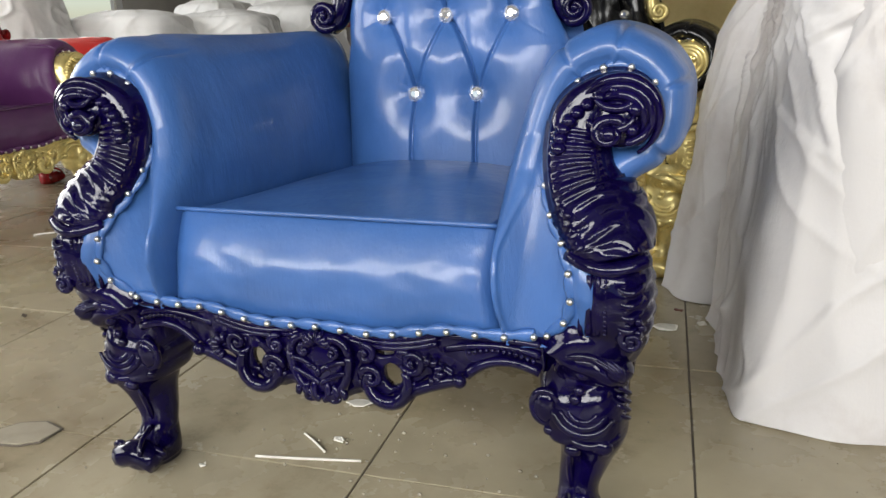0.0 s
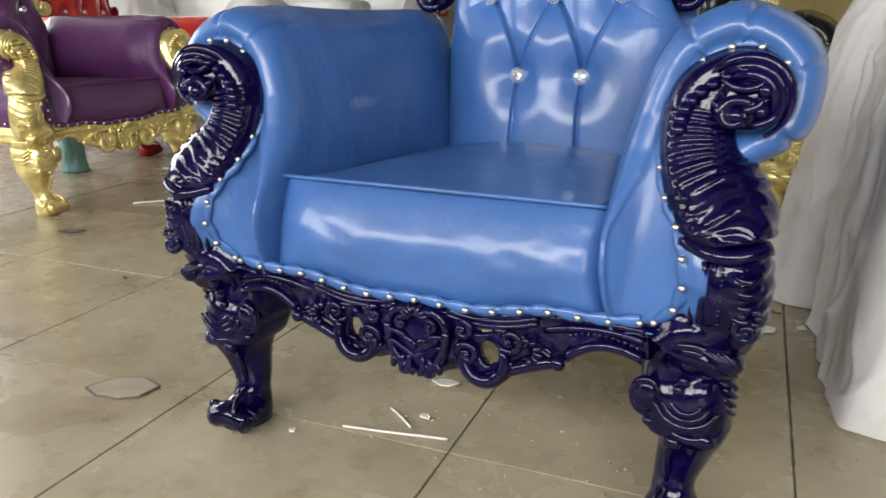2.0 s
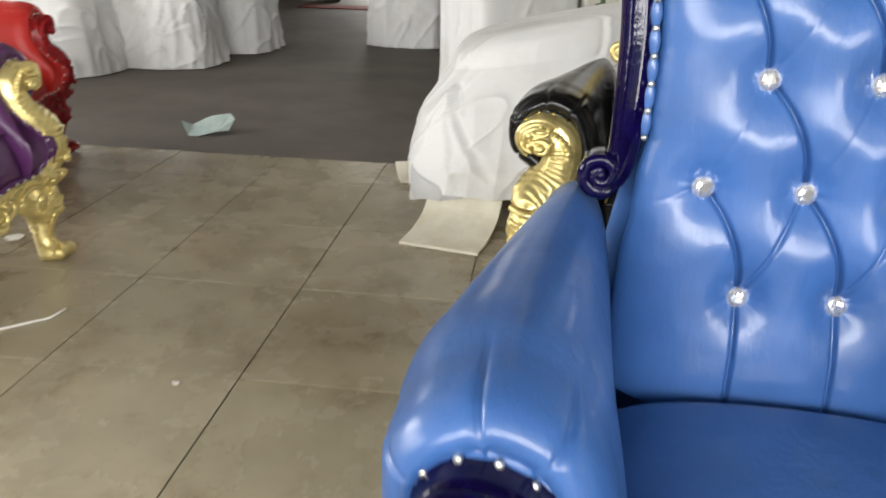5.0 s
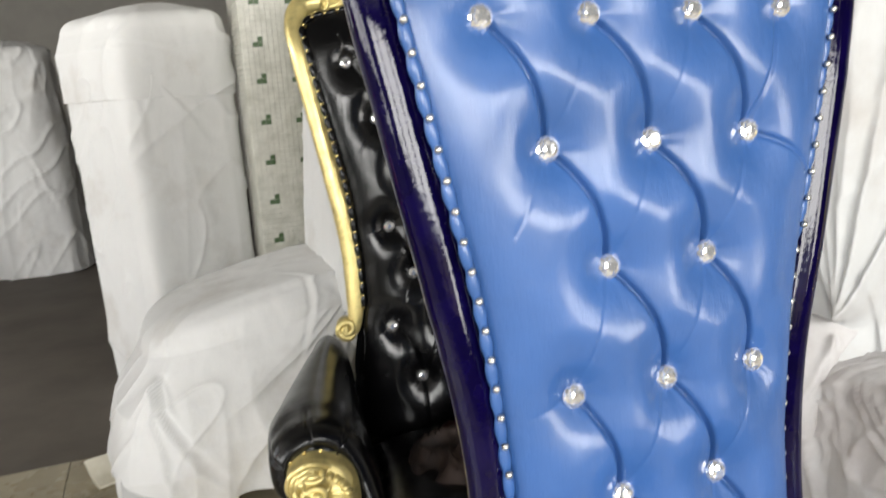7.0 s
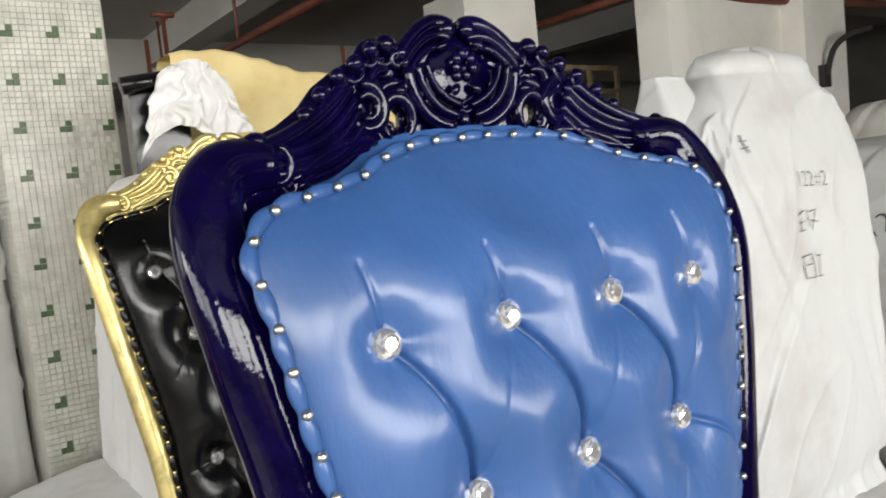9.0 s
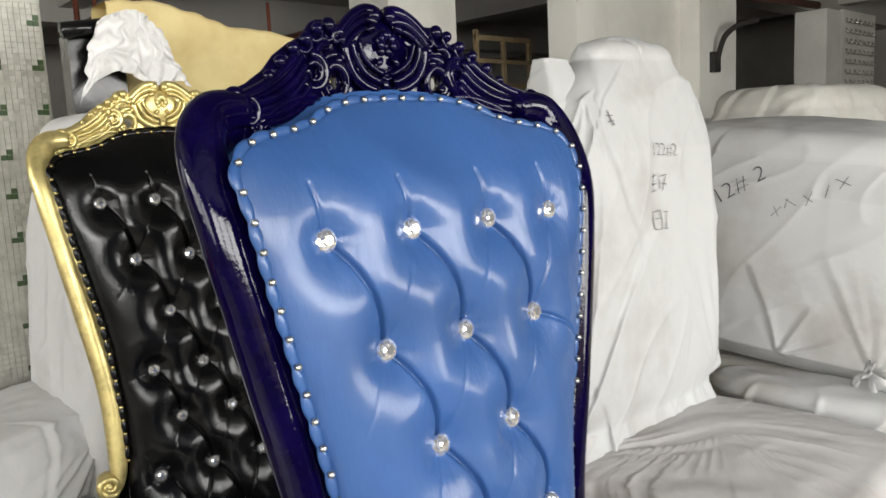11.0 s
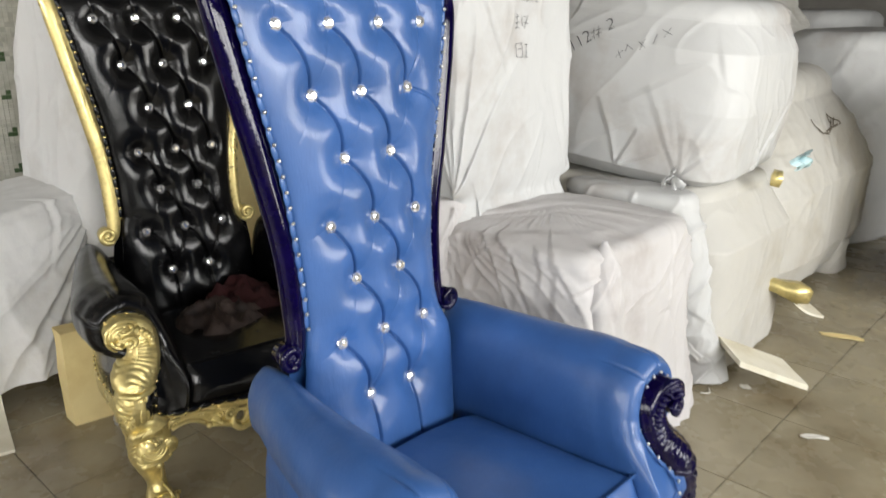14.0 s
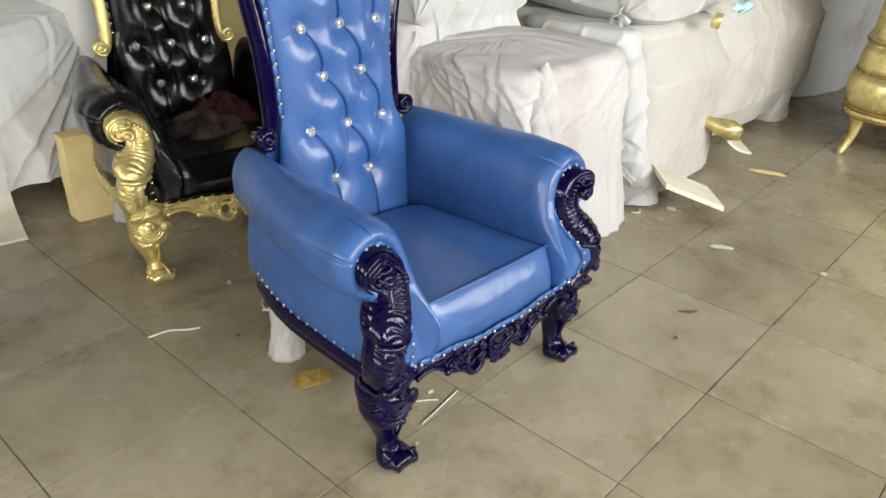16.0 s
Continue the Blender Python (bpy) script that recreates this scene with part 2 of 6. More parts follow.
def part(name, data, parent, label="", m=None):
    """Links a mesh as one object under a thing or part."""
    ob = new(name, data)
    ob.parent = parent
    if m is not None:
        ob.matrix_local = m
    return tagged(ob, label) if label else ob


def thing(name, label, category, m=None, group="", data=None):
    ob = new(name, data)
    if m is not None:
        ob.matrix_world = m
    return tagged(ob, label, category, group)


def smooth_path(points, n):
    """A Catmull-Rom curve through points of any dimension, at n + 1 even steps."""
    p = np.array(points, float)
    p = np.vstack([2 * p[0] - p[1], p, 2 * p[-1] - p[-2]])
    out = []
    for i in range(1, len(p) - 2):
        for t in np.linspace(0, 1, 24, endpoint=False):
            a, b, c, d = p[i - 1], p[i], p[i + 1], p[i + 2]
            out.append(.5 * (2 * b + (c - a) * t + (2 * a - 5 * b + 4 * c - d) * t * t + (3 * b - a - 3 * c + d) * t ** 3))
    out.append(p[-2])
    out = np.array(out)
    length = np.r_[0, np.cumsum(np.linalg.norm(np.diff(out[:, :2], axis=0), axis=1))]
    want = np.linspace(0, length[-1], n + 1)
    return np.stack([np.interp(want, length, out[:, k]) for k in range(out.shape[1])], 1)


def table(pairs):
    xs, ys = zip(*pairs)
    return lambda v: float(np.interp(v, xs, ys))


def bent(p0, p1, c, n=14):
    return [tuple((1 - t) ** 2 * np.array(p0) + 2 * t * (1 - t) * np.array(c) + t * t * np.array(p1)) for t in np.linspace(0, 1, n)]


# ---- the throne chair, built once ----
# x to the sitter's left seen from the front, y to the back, z up

pad_half = table([(.44, .296), (.70, .291), (.80, .275), (.90, .256), (1.04, .256), (1.24, .275), (1.34, .291), (1.43, .31), (1.53, .331), (1.64, .353), (1.735, .368), (1.80, .372), (2.1, .372)])
pad_top = table([(0, 1.903), (.10, 1.898), (.16, 1.884), (.21, 1.862), (.27, 1.849), (.32, 1.840), (.352, 1.822), (.372, 1.79)])


def lean(z):
    t = z - 1.68
    return 0.0 if t < 0 else (.82 * t * t if t < .22 else .0397 + .361 * (t - .22))


def aside(z):
    """The head of the back stands a little off the middle."""
    t = min(1.0, max(0.0, (z - 1.70) / .20))
    return -.014 * t * t * (3 - 2 * t)


slack = table([(.76, 0), (.84, 1), (.95, 1), (1.15, .75), (1.35, .35), (1.58, 0), (2.2, 0)])


slack_right = table([(.76, 0), (.84, 1), (1.0, 1), (1.35, .78), (1.75, .70), (2.2, .60)])


def slide(x, z):
    """The waist of the back is pulled a little to one side, most at its edges."""
    q = min(1.0, abs(x) / pad_half(z)) ** 4 * (slack_right(z) if x > 0 else slack(z))
    return -(.034 if x > 0 else .012) * q


def bow(x, z):
    """The head curves back in the middle."""
    t = min(1.0, max(0.0, (z - 1.70) / .20))
    return .050 * t * t * (3 - 2 * t) * max(0.0, 1 - (x / .37) ** 2)


def button_y(z):
    return .355 + .124 * (z - .65) + lean(z)


def plane_y(z):
    return .425 + .088 * max(0.0, z - .83) + lean(z)


BUTTON_ROWS = [(1.69, (-.250, -.089, .080, .238)), (1.51, (-.169, -.004, .165)), (1.337, (-.088, .077)), (1.16, (-.160, -.006, .150)),
               (1.0, (-.094, .068)), (.83, (-.168, -.014, .142)), (.652, (-.090, .064))]
BUTTONS = [[(x, z) for x in xs] for z, xs in BUTTON_ROWS]
CREASES = []


def crease(a, b, strength=1.0, straight=False):
    (x0, z0), (x1, z1) = a, b
    c = ((x0 + x1) / 2, (z0 + z1) / 2) if straight else (x0 + .92 * (x1 - x0), z0 + .38 * (z1 - z0))
    CREASES.append((np.array(bent(a, b, c, 16)), strength))


A_, B_, C_, D_, E_, F_, G_ = BUTTONS
for a, b in ((A_[0], B_[0]), (B_[0], C_[0]), (C_[0], D_[1]), (D_[1], E_[1]), (E_[1], F_[2]), (A_[1], B_[1]), (B_[1], C_[1]), (C_[1], D_[2]),
             (A_[2], B_[2]), (D_[0], E_[0]), (E_[0], F_[1]), (F_[1], G_[1]), (F_[0], G_[0])):
    crease(a, b)
crease(B_[2], (.30, 1.42), .7)
crease(G_[0], (-.09, .47), .8, True)
crease(G_[1], (.07, .47), .8, True)
crease(A_[3], B_[2], .35, True)
for q in A_:
    crease(q, (q[0] - .012, q[1] + .085), .40, True)
for a, b in ((B_[0], (-.235, 1.40)), (A_[1], B_[0]), (A_[2], B_[1]), (B_[1], C_[0]), (B_[2], C_[1]), (C_[0], D_[0]), (C_[1], D_[1]), (D_[1], E_[0]), (D_[2], E_[1]),
             (E_[0], F_[0]), (E_[1], F_[1]), (D_[0], (-.23, 1.14)), (F_[0], (-.235, .80)), (D_[2], (.22, 1.12)), (F_[2], (.23, .78))):
    crease(a, b, .07, True)
crease(F_[1], G_[0], .45, True)
crease(F_[2], G_[1], .45, True)


def tufting():
    """Depth of the dimples and creases over the back, as a function of x and z."""
    xs, zs = np.linspace(-.40, .40, 401), np.linspace(.44, 1.92, 741)
    gx, gz = np.meshgrid(xs, zs)
    wide, dish, tight, rays = [np.zeros_like(gx) for _ in range(4)]
    for n, (bx, bz) in enumerate([p for row in BUTTONS for p in row]):
        dx, dz = gx - bx, gz - bz
        r = np.hypot(dx, dz)
        wide += np.cos(np.pi / 2 * np.minimum(1, r / .112)) ** 2
        dish = np.maximum(dish, np.cos(np.pi / 2 * np.minimum(1, r / .060)) ** 2)
        tight = np.maximum(tight, np.exp(-r / .017))
        a = np.arctan2(dz, dx)
        rays += np.exp(-r / .024) * np.minimum(1, r / .012) * (np.sin(7 * a + n) + .8 * np.sin(11 * a + 2.3 * n))
    line, valley = np.zeros_like(gx), np.zeros_like(gx)
    for pts, strength in CREASES:
        near = np.full_like(gx, 9.0)
        lo, hi = pts.min(0) - .1, pts.max(0) + .1
        box = (gx > lo[0]) & (gx < hi[0]) & (gz > lo[1]) & (gz < hi[1])
        px, pz = gx[box], gz[box]
        best = np.full(px.shape, 9.0)
        for p, q in zip(pts[:-1], pts[1:]):
            d = q - p
            t = np.clip(((px - p[0]) * d[0] + (pz - p[1]) * d[1]) / max(1e-9, (d * d).sum()), 0, 1)
            best = np.minimum(best, np.hypot(px - p[0] - t * d[0], pz - p[1] - t * d[1]))
        near[box] = best
        line = np.maximum(line, strength * np.exp(-(near / .0034) ** 2))
        valley = np.maximum(valley, strength * strength * np.exp(-near / .022))
    field = .0180 * np.minimum(1.15, wide) + .0080 * dish + .010 * tight + .0140 * line + .010 * valley * (1 - .5 * tight) + .0009 * rays

    def depth(x, z):
        u, v = min(399.0, max(0.0, (x + .40) / .002)), min(739.0, max(0.0, (z - .44) / .002))
        i, j = int(u), int(v)
        u, v = u - i, v - j
        return float((field[j, i] * (1 - u) + field[j, i + 1] * u) * (1 - v) + (field[j + 1, i] * (1 - u) + field[j + 1, i + 1] * u) * v)
    return depth


set_back = table([(.30, 0), (.34, -.002), (.367, -.010), (.40, -.028), (.44, -.040), (.465, -.037), (.485, -.030), (.507, -.013), (.535, .009), (.565, .032), (.60, .055), (.65, .074), (.70, .081), (.80, .086)])  # how far the front of arm and post bellies out, then leans back


post_back = table([(0, .046), (.10, .038), (.22, .028), (.30, .018), (.36, .008), (.47, .0), (.507, .004), (.535, .016), (.565, .034), (.60, .052), (.65, .068), (.70, .074), (.80, .078)])


def sweep_bar(kit, path, front, back, sides=22, relief=None, square=lambda z: .92):
    """A carved bar: path rows of x, z, half width; front and back give y for a row; relief pushes the surface out."""
    n = len(path)
    rings = []
    for i in range(n):
        x, z, h = path[i][:3]
        dx, dz = path[min(n - 1, i + 1)][:2] - path[max(0, i - 1)][:2]
        q = math.hypot(dx, dz) or 1.0
        nx, nz = dz / q, -dx / q
        yf, yb = front(i / (n - 1), z), back(i / (n - 1), z)
        ym, hy = (yf + yb) / 2, (yb - yf) / 2
        ring = []
        for k in range(sides):
            a = 2 * math.pi * k / sides
            c, s = math.cos(a), math.sin(a)
            u = math.copysign(abs(c) ** square(z), c)
            w = math.copysign(abs(s) ** square(z), s)
            g = relief(i / (n - 1), z, a) if relief else 0.0
            ring.append((x + nx * (h + g) * u, ym - (hy + g) * w, z + nz * (h + g) * u))
        rings.append(ring)
    kit.rings(rings)


# rows of x, z, half width, front and back of the post, from the paw up
FOOT = [(.410, 0, .038, -.380, -.300), (.413, .018, .046, -.398, -.296), (.413, .045, .043, -.396, -.290), (.412, .070, .032, -.364, -.284), (.414, .10, .033, -.350, -.272), (.424, .15, .043, -.358, -.250)]
KNEE = [(.427, .19, .058, -.376, -.230), (.419, .22, .066, -.378, -.212), (.414, .255, .066, -.372, -.195), (.409, .285, .061, -.358, -.19), (.412, .302, .064, -.358, -.20), (.422, .324, .072, -.380, -.22)]
BLOCK = [(.430, .345, .064, -.376, -.24), (.450, .368, .056, -.372, -.25), (.460, .40, .056, -.384, -.26), (.462, .44, .055, -.388, -.26), (.458, .475, .050, -.376, -.26), (.456, .487, .047, -.362, -.26)]
NECK = [(.453, .500, .058, -.384, -.26), (.450, .520, .062, -.386, -.26), (.434, .545, .061, -.384, -.26), (.414, .572, .055, -.382, -.26), (.400, .605, .050, -.380, -.26), (.396, .645, .048, -.380, -.26)]
HEAD = [(.404, .688, .048, -.376, -.26), (.426, .714, .044, -.374, -.26), (.452, .725, .040, -.374, -.26), (.481, .713, .037, -.374, -.26), (.490, .688, .035, -.374, -.26), (.478, .668, .032, -.374, -.26), (.460, .672, .028, -.374, -.26)]
POST = FOOT + KNEE + BLOCK + NECK + HEAD


def post_relief(s, z, a):
    """Carved leaf ridges, flutes and rolls down the post."""
    face = math.sin(a)
    u = math.cos(a)
    out = 0.0
    if .68 < s < .80 and z < .668:
        out = (.0058 * abs(math.sin(math.pi * (z + .012 * u * u) / .0125)) if abs(u) < .62 else .0050 * abs(math.sin(5 * a))) - .002
    elif s > .70:
        out = .0050 * abs(math.sin(3.5 * a)) - .002
    elif z > .49:
        out = .0052 * abs(math.sin(math.pi * (z + .050 * u * u - .014 * u) / .0165)) - .002
        if abs(u) < .30:
            out += .004 * abs(math.sin(math.pi * z / .012)) * (1 - abs(u) / .3)
    elif z > .375:
        out = .0045 * abs(math.sin(6 * a)) * (1 if u < .25 else .4)
        if u >= .25:
            out += .005 * abs(math.sin(math.pi * (z + .02 * a) / .021)) * abs(math.sin(3.2 * a))
        out -= .0015
    elif z > .30:
        out = .004 * abs(math.sin(math.pi * (z * .6 + .035 * a) / .022)) - .001
    elif z > .19:
        out = .0025 * abs(math.sin(math.pi * (z - .030 * abs(u)) / .034)) * (.4 + .6 * abs(math.sin(2 * a + 20 * z)))
    elif z > .07:
        out = .0022 * abs(math.sin(1.5 * a)) ** 3
    else:
        out = 0.0
    return out * (1.0 if face > -.3 else .25)


def carved_post():
    k = Kit()
    k.fat = 1.25
    rows = smooth_path(POST, 300)

    def front(s, z):
        return float(np.interp(s, np.linspace(0, 1, 301), rows[:, 3]))

    def back(s, z):
        return float(np.interp(s, np.linspace(0, 1, 301), rows[:, 4]))
    sweep_bar(k, rows, front, back, 44, post_relief, table([(.14, .95), (.20, .68), (.33, .66), (.37, .86), (.7, .84)]))
    core = len(k.v)
    y = -.352
    # carved head: round boss, mane strands, inner scroll and crescents
    k.blob((.463, -.366, .688), .052, .024, .050, 0, 24, 14)
    for i in range(3):
        q = .062 - .0120 * i
        k.tube([(.460 + q * math.cos(a), -.372 - .0050 * i - .012 * math.sin((a + .9) / 3.2 * math.pi), .688 + q * math.sin(a)) for a in np.linspace(2.6 - .18 * i, -1.1 + .12 * i, 24)],
               [.0030 + .0056 * math.sin(math.pi * min(1, .12 + t)) for t in np.linspace(0, .95, 24)], 8)
    k.scroll(.446, .666, .025, 1.3, .0082, -.398, 20, 1, .006)
    k.blob((.446, -.404, .666), .013, .010, .013, 0, 14, 9)
    k.tube([(.448 + .034 * math.cos(a), -.398, .696 + .024 * math.sin(a)) for a in np.linspace(3.5, 6.2, 12)], [.003, .005, .006, .0065, .007, .007, .007, .0065, .006, .005, .004, .003], 8)
    k.tube([(.454 + .028 * math.cos(a), -.396, .724 + .020 * math.sin(a)) for a in np.linspace(3.4, 6.4, 12)], [.003, .004, .005, .006, .006, .006, .006, .006, .005, .0045, .004, .003], 8)
    k.blob((.483, -.396, .704), .013, .012, .013, 0, 12, 8)
    k.blob((.480, -.394, .672), .012, .010, .012, 40, 12, 8)
    k.blob((.466, -.398, .682), .006, .008, .011, 30, 10, 7)
    k.tube(bent((.470, -.394, .652), (.508, -.380, .690), (.505, -.396, .655)), .0058, 8)
    # beads down the inner edge of the mane
    for i in range(8):
        t = i / 7
        x, z = (.376 + .075 * t * t, .640 + .108 * t - .016 * t * t)
        r = .0135 - .0040 * t
        k.blob((x, -.380, z), r, .016, r, 0, 12, 8)
    # ladder of the neck
    for i in range(7):
        z = .655 - i * .0165
        k.tube([(.384, -.372, z), (.397, -.381, z - .005), (.412, -.374, z)], .0045, 6)
    k.tube(bent((.372, -.366, .66), (.396, -.378, .545), (.368, -.370, .60)), .005, 6)
    k.tube(bent((.424, -.370, .65), (.462, -.380, .545), (.418, -.376, .60)), [.006, .0062, .0064, .0064, .0064, .0064, .0062, .006, .006, .0055, .005, .005, .0045, .004], 6)
    # lip under the leaf
    k.tube([(.40 + .108 * t, -.366 - .022 * math.sin(math.pi * t), .497 - .012 * math.sin(math.pi * t)) for t in np.linspace(0, 1, 14)], .0085, 8)
    # flowers and crescents on the block
    for i in range(5):
        z = .462 - i * .019
        k.tube(bent((.470, -.386, z), (.505, -.374, z + .004), (.489, -.398, z - .016), 8), [.002, .0035, .0045, .005, .005, .0045, .0035, .002], 6)
    for i in range(12):
        k.blob((.455, -.392 + .006 * abs(i - 6) / 6, .468 - i * .0072), .0034, .0034, .0034, 0, 6, 5)
    k.tube([(.432, -.386 + .004 * abs(t), .43 + .045 * t) for t in np.linspace(-1, 1, 8)], .0045, 6)
    k.tube([(.445, -.389 + .004 * abs(t), .43 + .045 * t) for t in np.linspace(-1, 1, 8)], .003, 6)
    k.tube([(.420, -.378 + .004 * abs(t), .43 + .05 * t) for t in np.linspace(-1, 1, 8)], .0035, 6)
    k.scroll(.492, .385, .017, 1.4, .0055, -.388, 90, 1, .006)
    for i in range(6):
        a = radians(60 * i)
        k.blob((.495 + .010 * math.cos(a), -.389, .405 + .010 * math.sin(a)), .0058, .004, .0058, 0, 7, 5)
    # roll below the block, with a wound scroll under its lip
    for q, r in ((.034, .0070), (.024, .0060), (.014, .0052)):
        k.tube([(.424 + q * 1.15 * math.cos(a), -.366 - .012 * math.sin(a) - .004 * (3 - q * 80) * .3, .316 + q * .9 * math.sin(a)) for a in np.linspace(-.5, 3.9, 22)], [r * (.4 + .6 * math.sin(math.pi * min(1, .1 + t))) for t in np.linspace(0, .95, 22)], 8)
    k.blob((.424, -.372, .314), .012, .012, .012, 0, 12, 8)
    k.blob((.474, -.366, .326), .022, .026, .020, 0, 16, 10)
    for i in range(4):
        k.tube(bent((.430 + .010 * i, -.376, .346), (.486 - .003 * i, -.378, .312), (.468 + .008 * i, -.400, .340)), .0034, 7)
    # ear-like volute on the inner edge of the knee
    for q, r in ((1.0, .0058), (.62, .0050), (.28, .0042)):
        k.tube([(.366 + .019 * q * math.cos(a), -.366 - .008 * (1 - q), .246 + .028 * q * math.sin(a)) for a in np.linspace(0, 2 * math.pi, 23)], r, 8)
    k.blob((.368, -.368, .246), .018, .012, .028, 0, 14, 9)
    k.blob((.372, -.366, .204), .010, .009, .009, 0, 12, 8)
    # beads and nested curves of the knee
    for x, z, r in ((.418, .284, .009), (.412, .268, .010), (.420, .252, .008)):
        k.blob((x, -.372, z), r, r * .9, r, 0, 12, 8)
    for q, r in ((.046, .0066), (.034, .0054), (.022, .0046)):
        k.tube([(.424 + q * math.cos(a), -.374 - .008 * math.sin(-a), .256 + q * .95 * math.sin(a)) for a in np.linspace(-2.9, -.3, 18)], [r * (.4 + .6 * math.sin(math.pi * min(1, .1 + t))) for t in np.linspace(0, .95, 18)], 8)
    for i in range(4):
        k.tube(bent((.470, -.350, .288 - .016 * i), (.486, -.320, .262 - .014 * i), (.492, -.345, .276 - .016 * i), 8), .0034, 7)
    # lip of the knee and the knob under it
    k.tube([(.384 + .094 * t, -.360 - .022 * math.sin(math.pi * t), .208 - .014 * math.sin(math.pi * t)) for t in np.linspace(0, 1, 14)], [.003 + .004 * math.sin(math.pi * t) for t in np.linspace(.08, .92, 14)], 8)
    k.blob((.410, -.380, .182), .014, .010, .012, 0, 12, 8)
    k.blob((.452, -.374, .192), .018, .014, .016, 0, 14, 9)
    k.tube(bent((.404, -.372, .170), (.408, -.346, .080), (.398, -.360, .12), 10), [.002, .003, .0038, .004, .004, .004, .0038, .0034, .003, .002], 7)
    # paw
    k.blob((.412, -.394, .036), .047, .026, .033, 0, 16, 10)
    k.tube([(x, -.400, .036 + .006 * math.cos((x - .412) * 60)) for x in np.linspace(.372, .452, 9)], .020, 10)
    k.scroll(.452, .040, .018, 1.3, .006, -.392, 0, 1, .004)
    k.scroll(.372, .040, .016, 1.2, .006, -.392, 180, -1, .004)
    k.tube(bent((.400, -.362, .084), (.388, -.420, .052), (.392, -.412, .084), 8), .0040, 7)
    # the carving lies half sunk in thick lacquer
    k.v = [v if i < core else (v[0], v[1] + .0048, v[2]) for i, v in enumerate(k.v)]
    # the head sits low and compact inside the ring of nails
    k.v = [(x if z < .628 or x < .46 else .46 + (x - .46) * .82, y, z if z < .628 else .628 + (z - .628) * .85) for x, y, z in k.v]
    k.v = [(x, y + post_back(z), z) for x, y, z in k.v]
    return k


apron_low = table([(0, .212), (.03, .212), (.05, .222), (.065, .227), (.085, .219), (.115, .221), (.145, .24), (.18, .264), (.20, .273), (.225, .271), (.245, .279), (.255, .298), (.28, .311), (.32, .311), (.36, .296)])
apron_top = table([(0, .347), (.10, .343), (.16, .35), (.20, .360), (.245, .359), (.29, .357), (.34, .362), (.37, .366)])
crest_top = table([(0, 2.036), (.02, 2.048), (.045, 2.041), (.065, 2.025), (.08, 2.010), (.095, 2.016), (.11, 2.023), (.13, 2.022), (.145, 2.016), (.16, 1.998), (.19, 1.986), (.225, 1.967), (.25, 1.945), (.285, 1.927), (.31, 1.919), (.345, 1.912)])


def pierced_plate(kit, half, low, top, holes, front, thick, relief, nx=150, nz=40):
    """A plate between two outlines, cut by oval holes, with relief on its front."""
    def spot(i, j, face):
        x = -half + 2 * half * i / nx
        z0, z1 = low(abs(x)), top(abs(x))
        z = z0 + (z1 - z0) * j / nz
        for hx, hz, rx, rz in holes:
            dx, dz = (abs(x) - hx) / rx, (z - hz) / rz
            d = math.hypot(dx, dz)
            if 1e-6 < d < 1:
                x = math.copysign(hx + rx * dx / d, x)
                z = hz + rz * dz / d
        edge = min(1.0, min(j, nz - j) / 5)
        y = front(x, z)
        return (x, y - relief(x, z) * edge + .010 * (1 - edge) if face else y + thick, z)

    w = nx + 1
    cut = set()
    for j in range(nz):
        for i in range(nx):
            x = -half + 2 * half * (i + .5) / nx
            z0, z1 = low(abs(x)), top(abs(x))
            z = z0 + (z1 - z0) * (j + .5) / nz
            if any(((abs(x) - a) / c) ** 2 + ((z - b) / d) ** 2 < .9 for a, b, c, d in holes):
                cut.add((i, j))
    pts = [spot(i, j, f) for f in (True, False) for j in range(nz + 1) for i in range(w)]
    off = w * (nz + 1)
    faces = []
    for j in range(nz):
        for i in range(nx):
            if (i, j) in cut:
                continue
            q = (j * w + i, j * w + i + 1, (j + 1) * w + i + 1, (j + 1) * w + i)
            faces += [q, tuple(off + v for v in reversed(q))]
            for (di, dj), (a, b) in (((0, -1), (q[0], q[1])), ((1, 0), (q[1], q[2])), ((0, 1), (q[2], q[3])), ((-1, 0), (q[3], q[0]))):
                ni, nj = i + di, j + dj
                if (ni, nj) in cut or not (0 <= ni < nx and 0 <= nj < nz):
                    faces.append((b, a, off + a, off + b))
    kit.add(pts, faces)


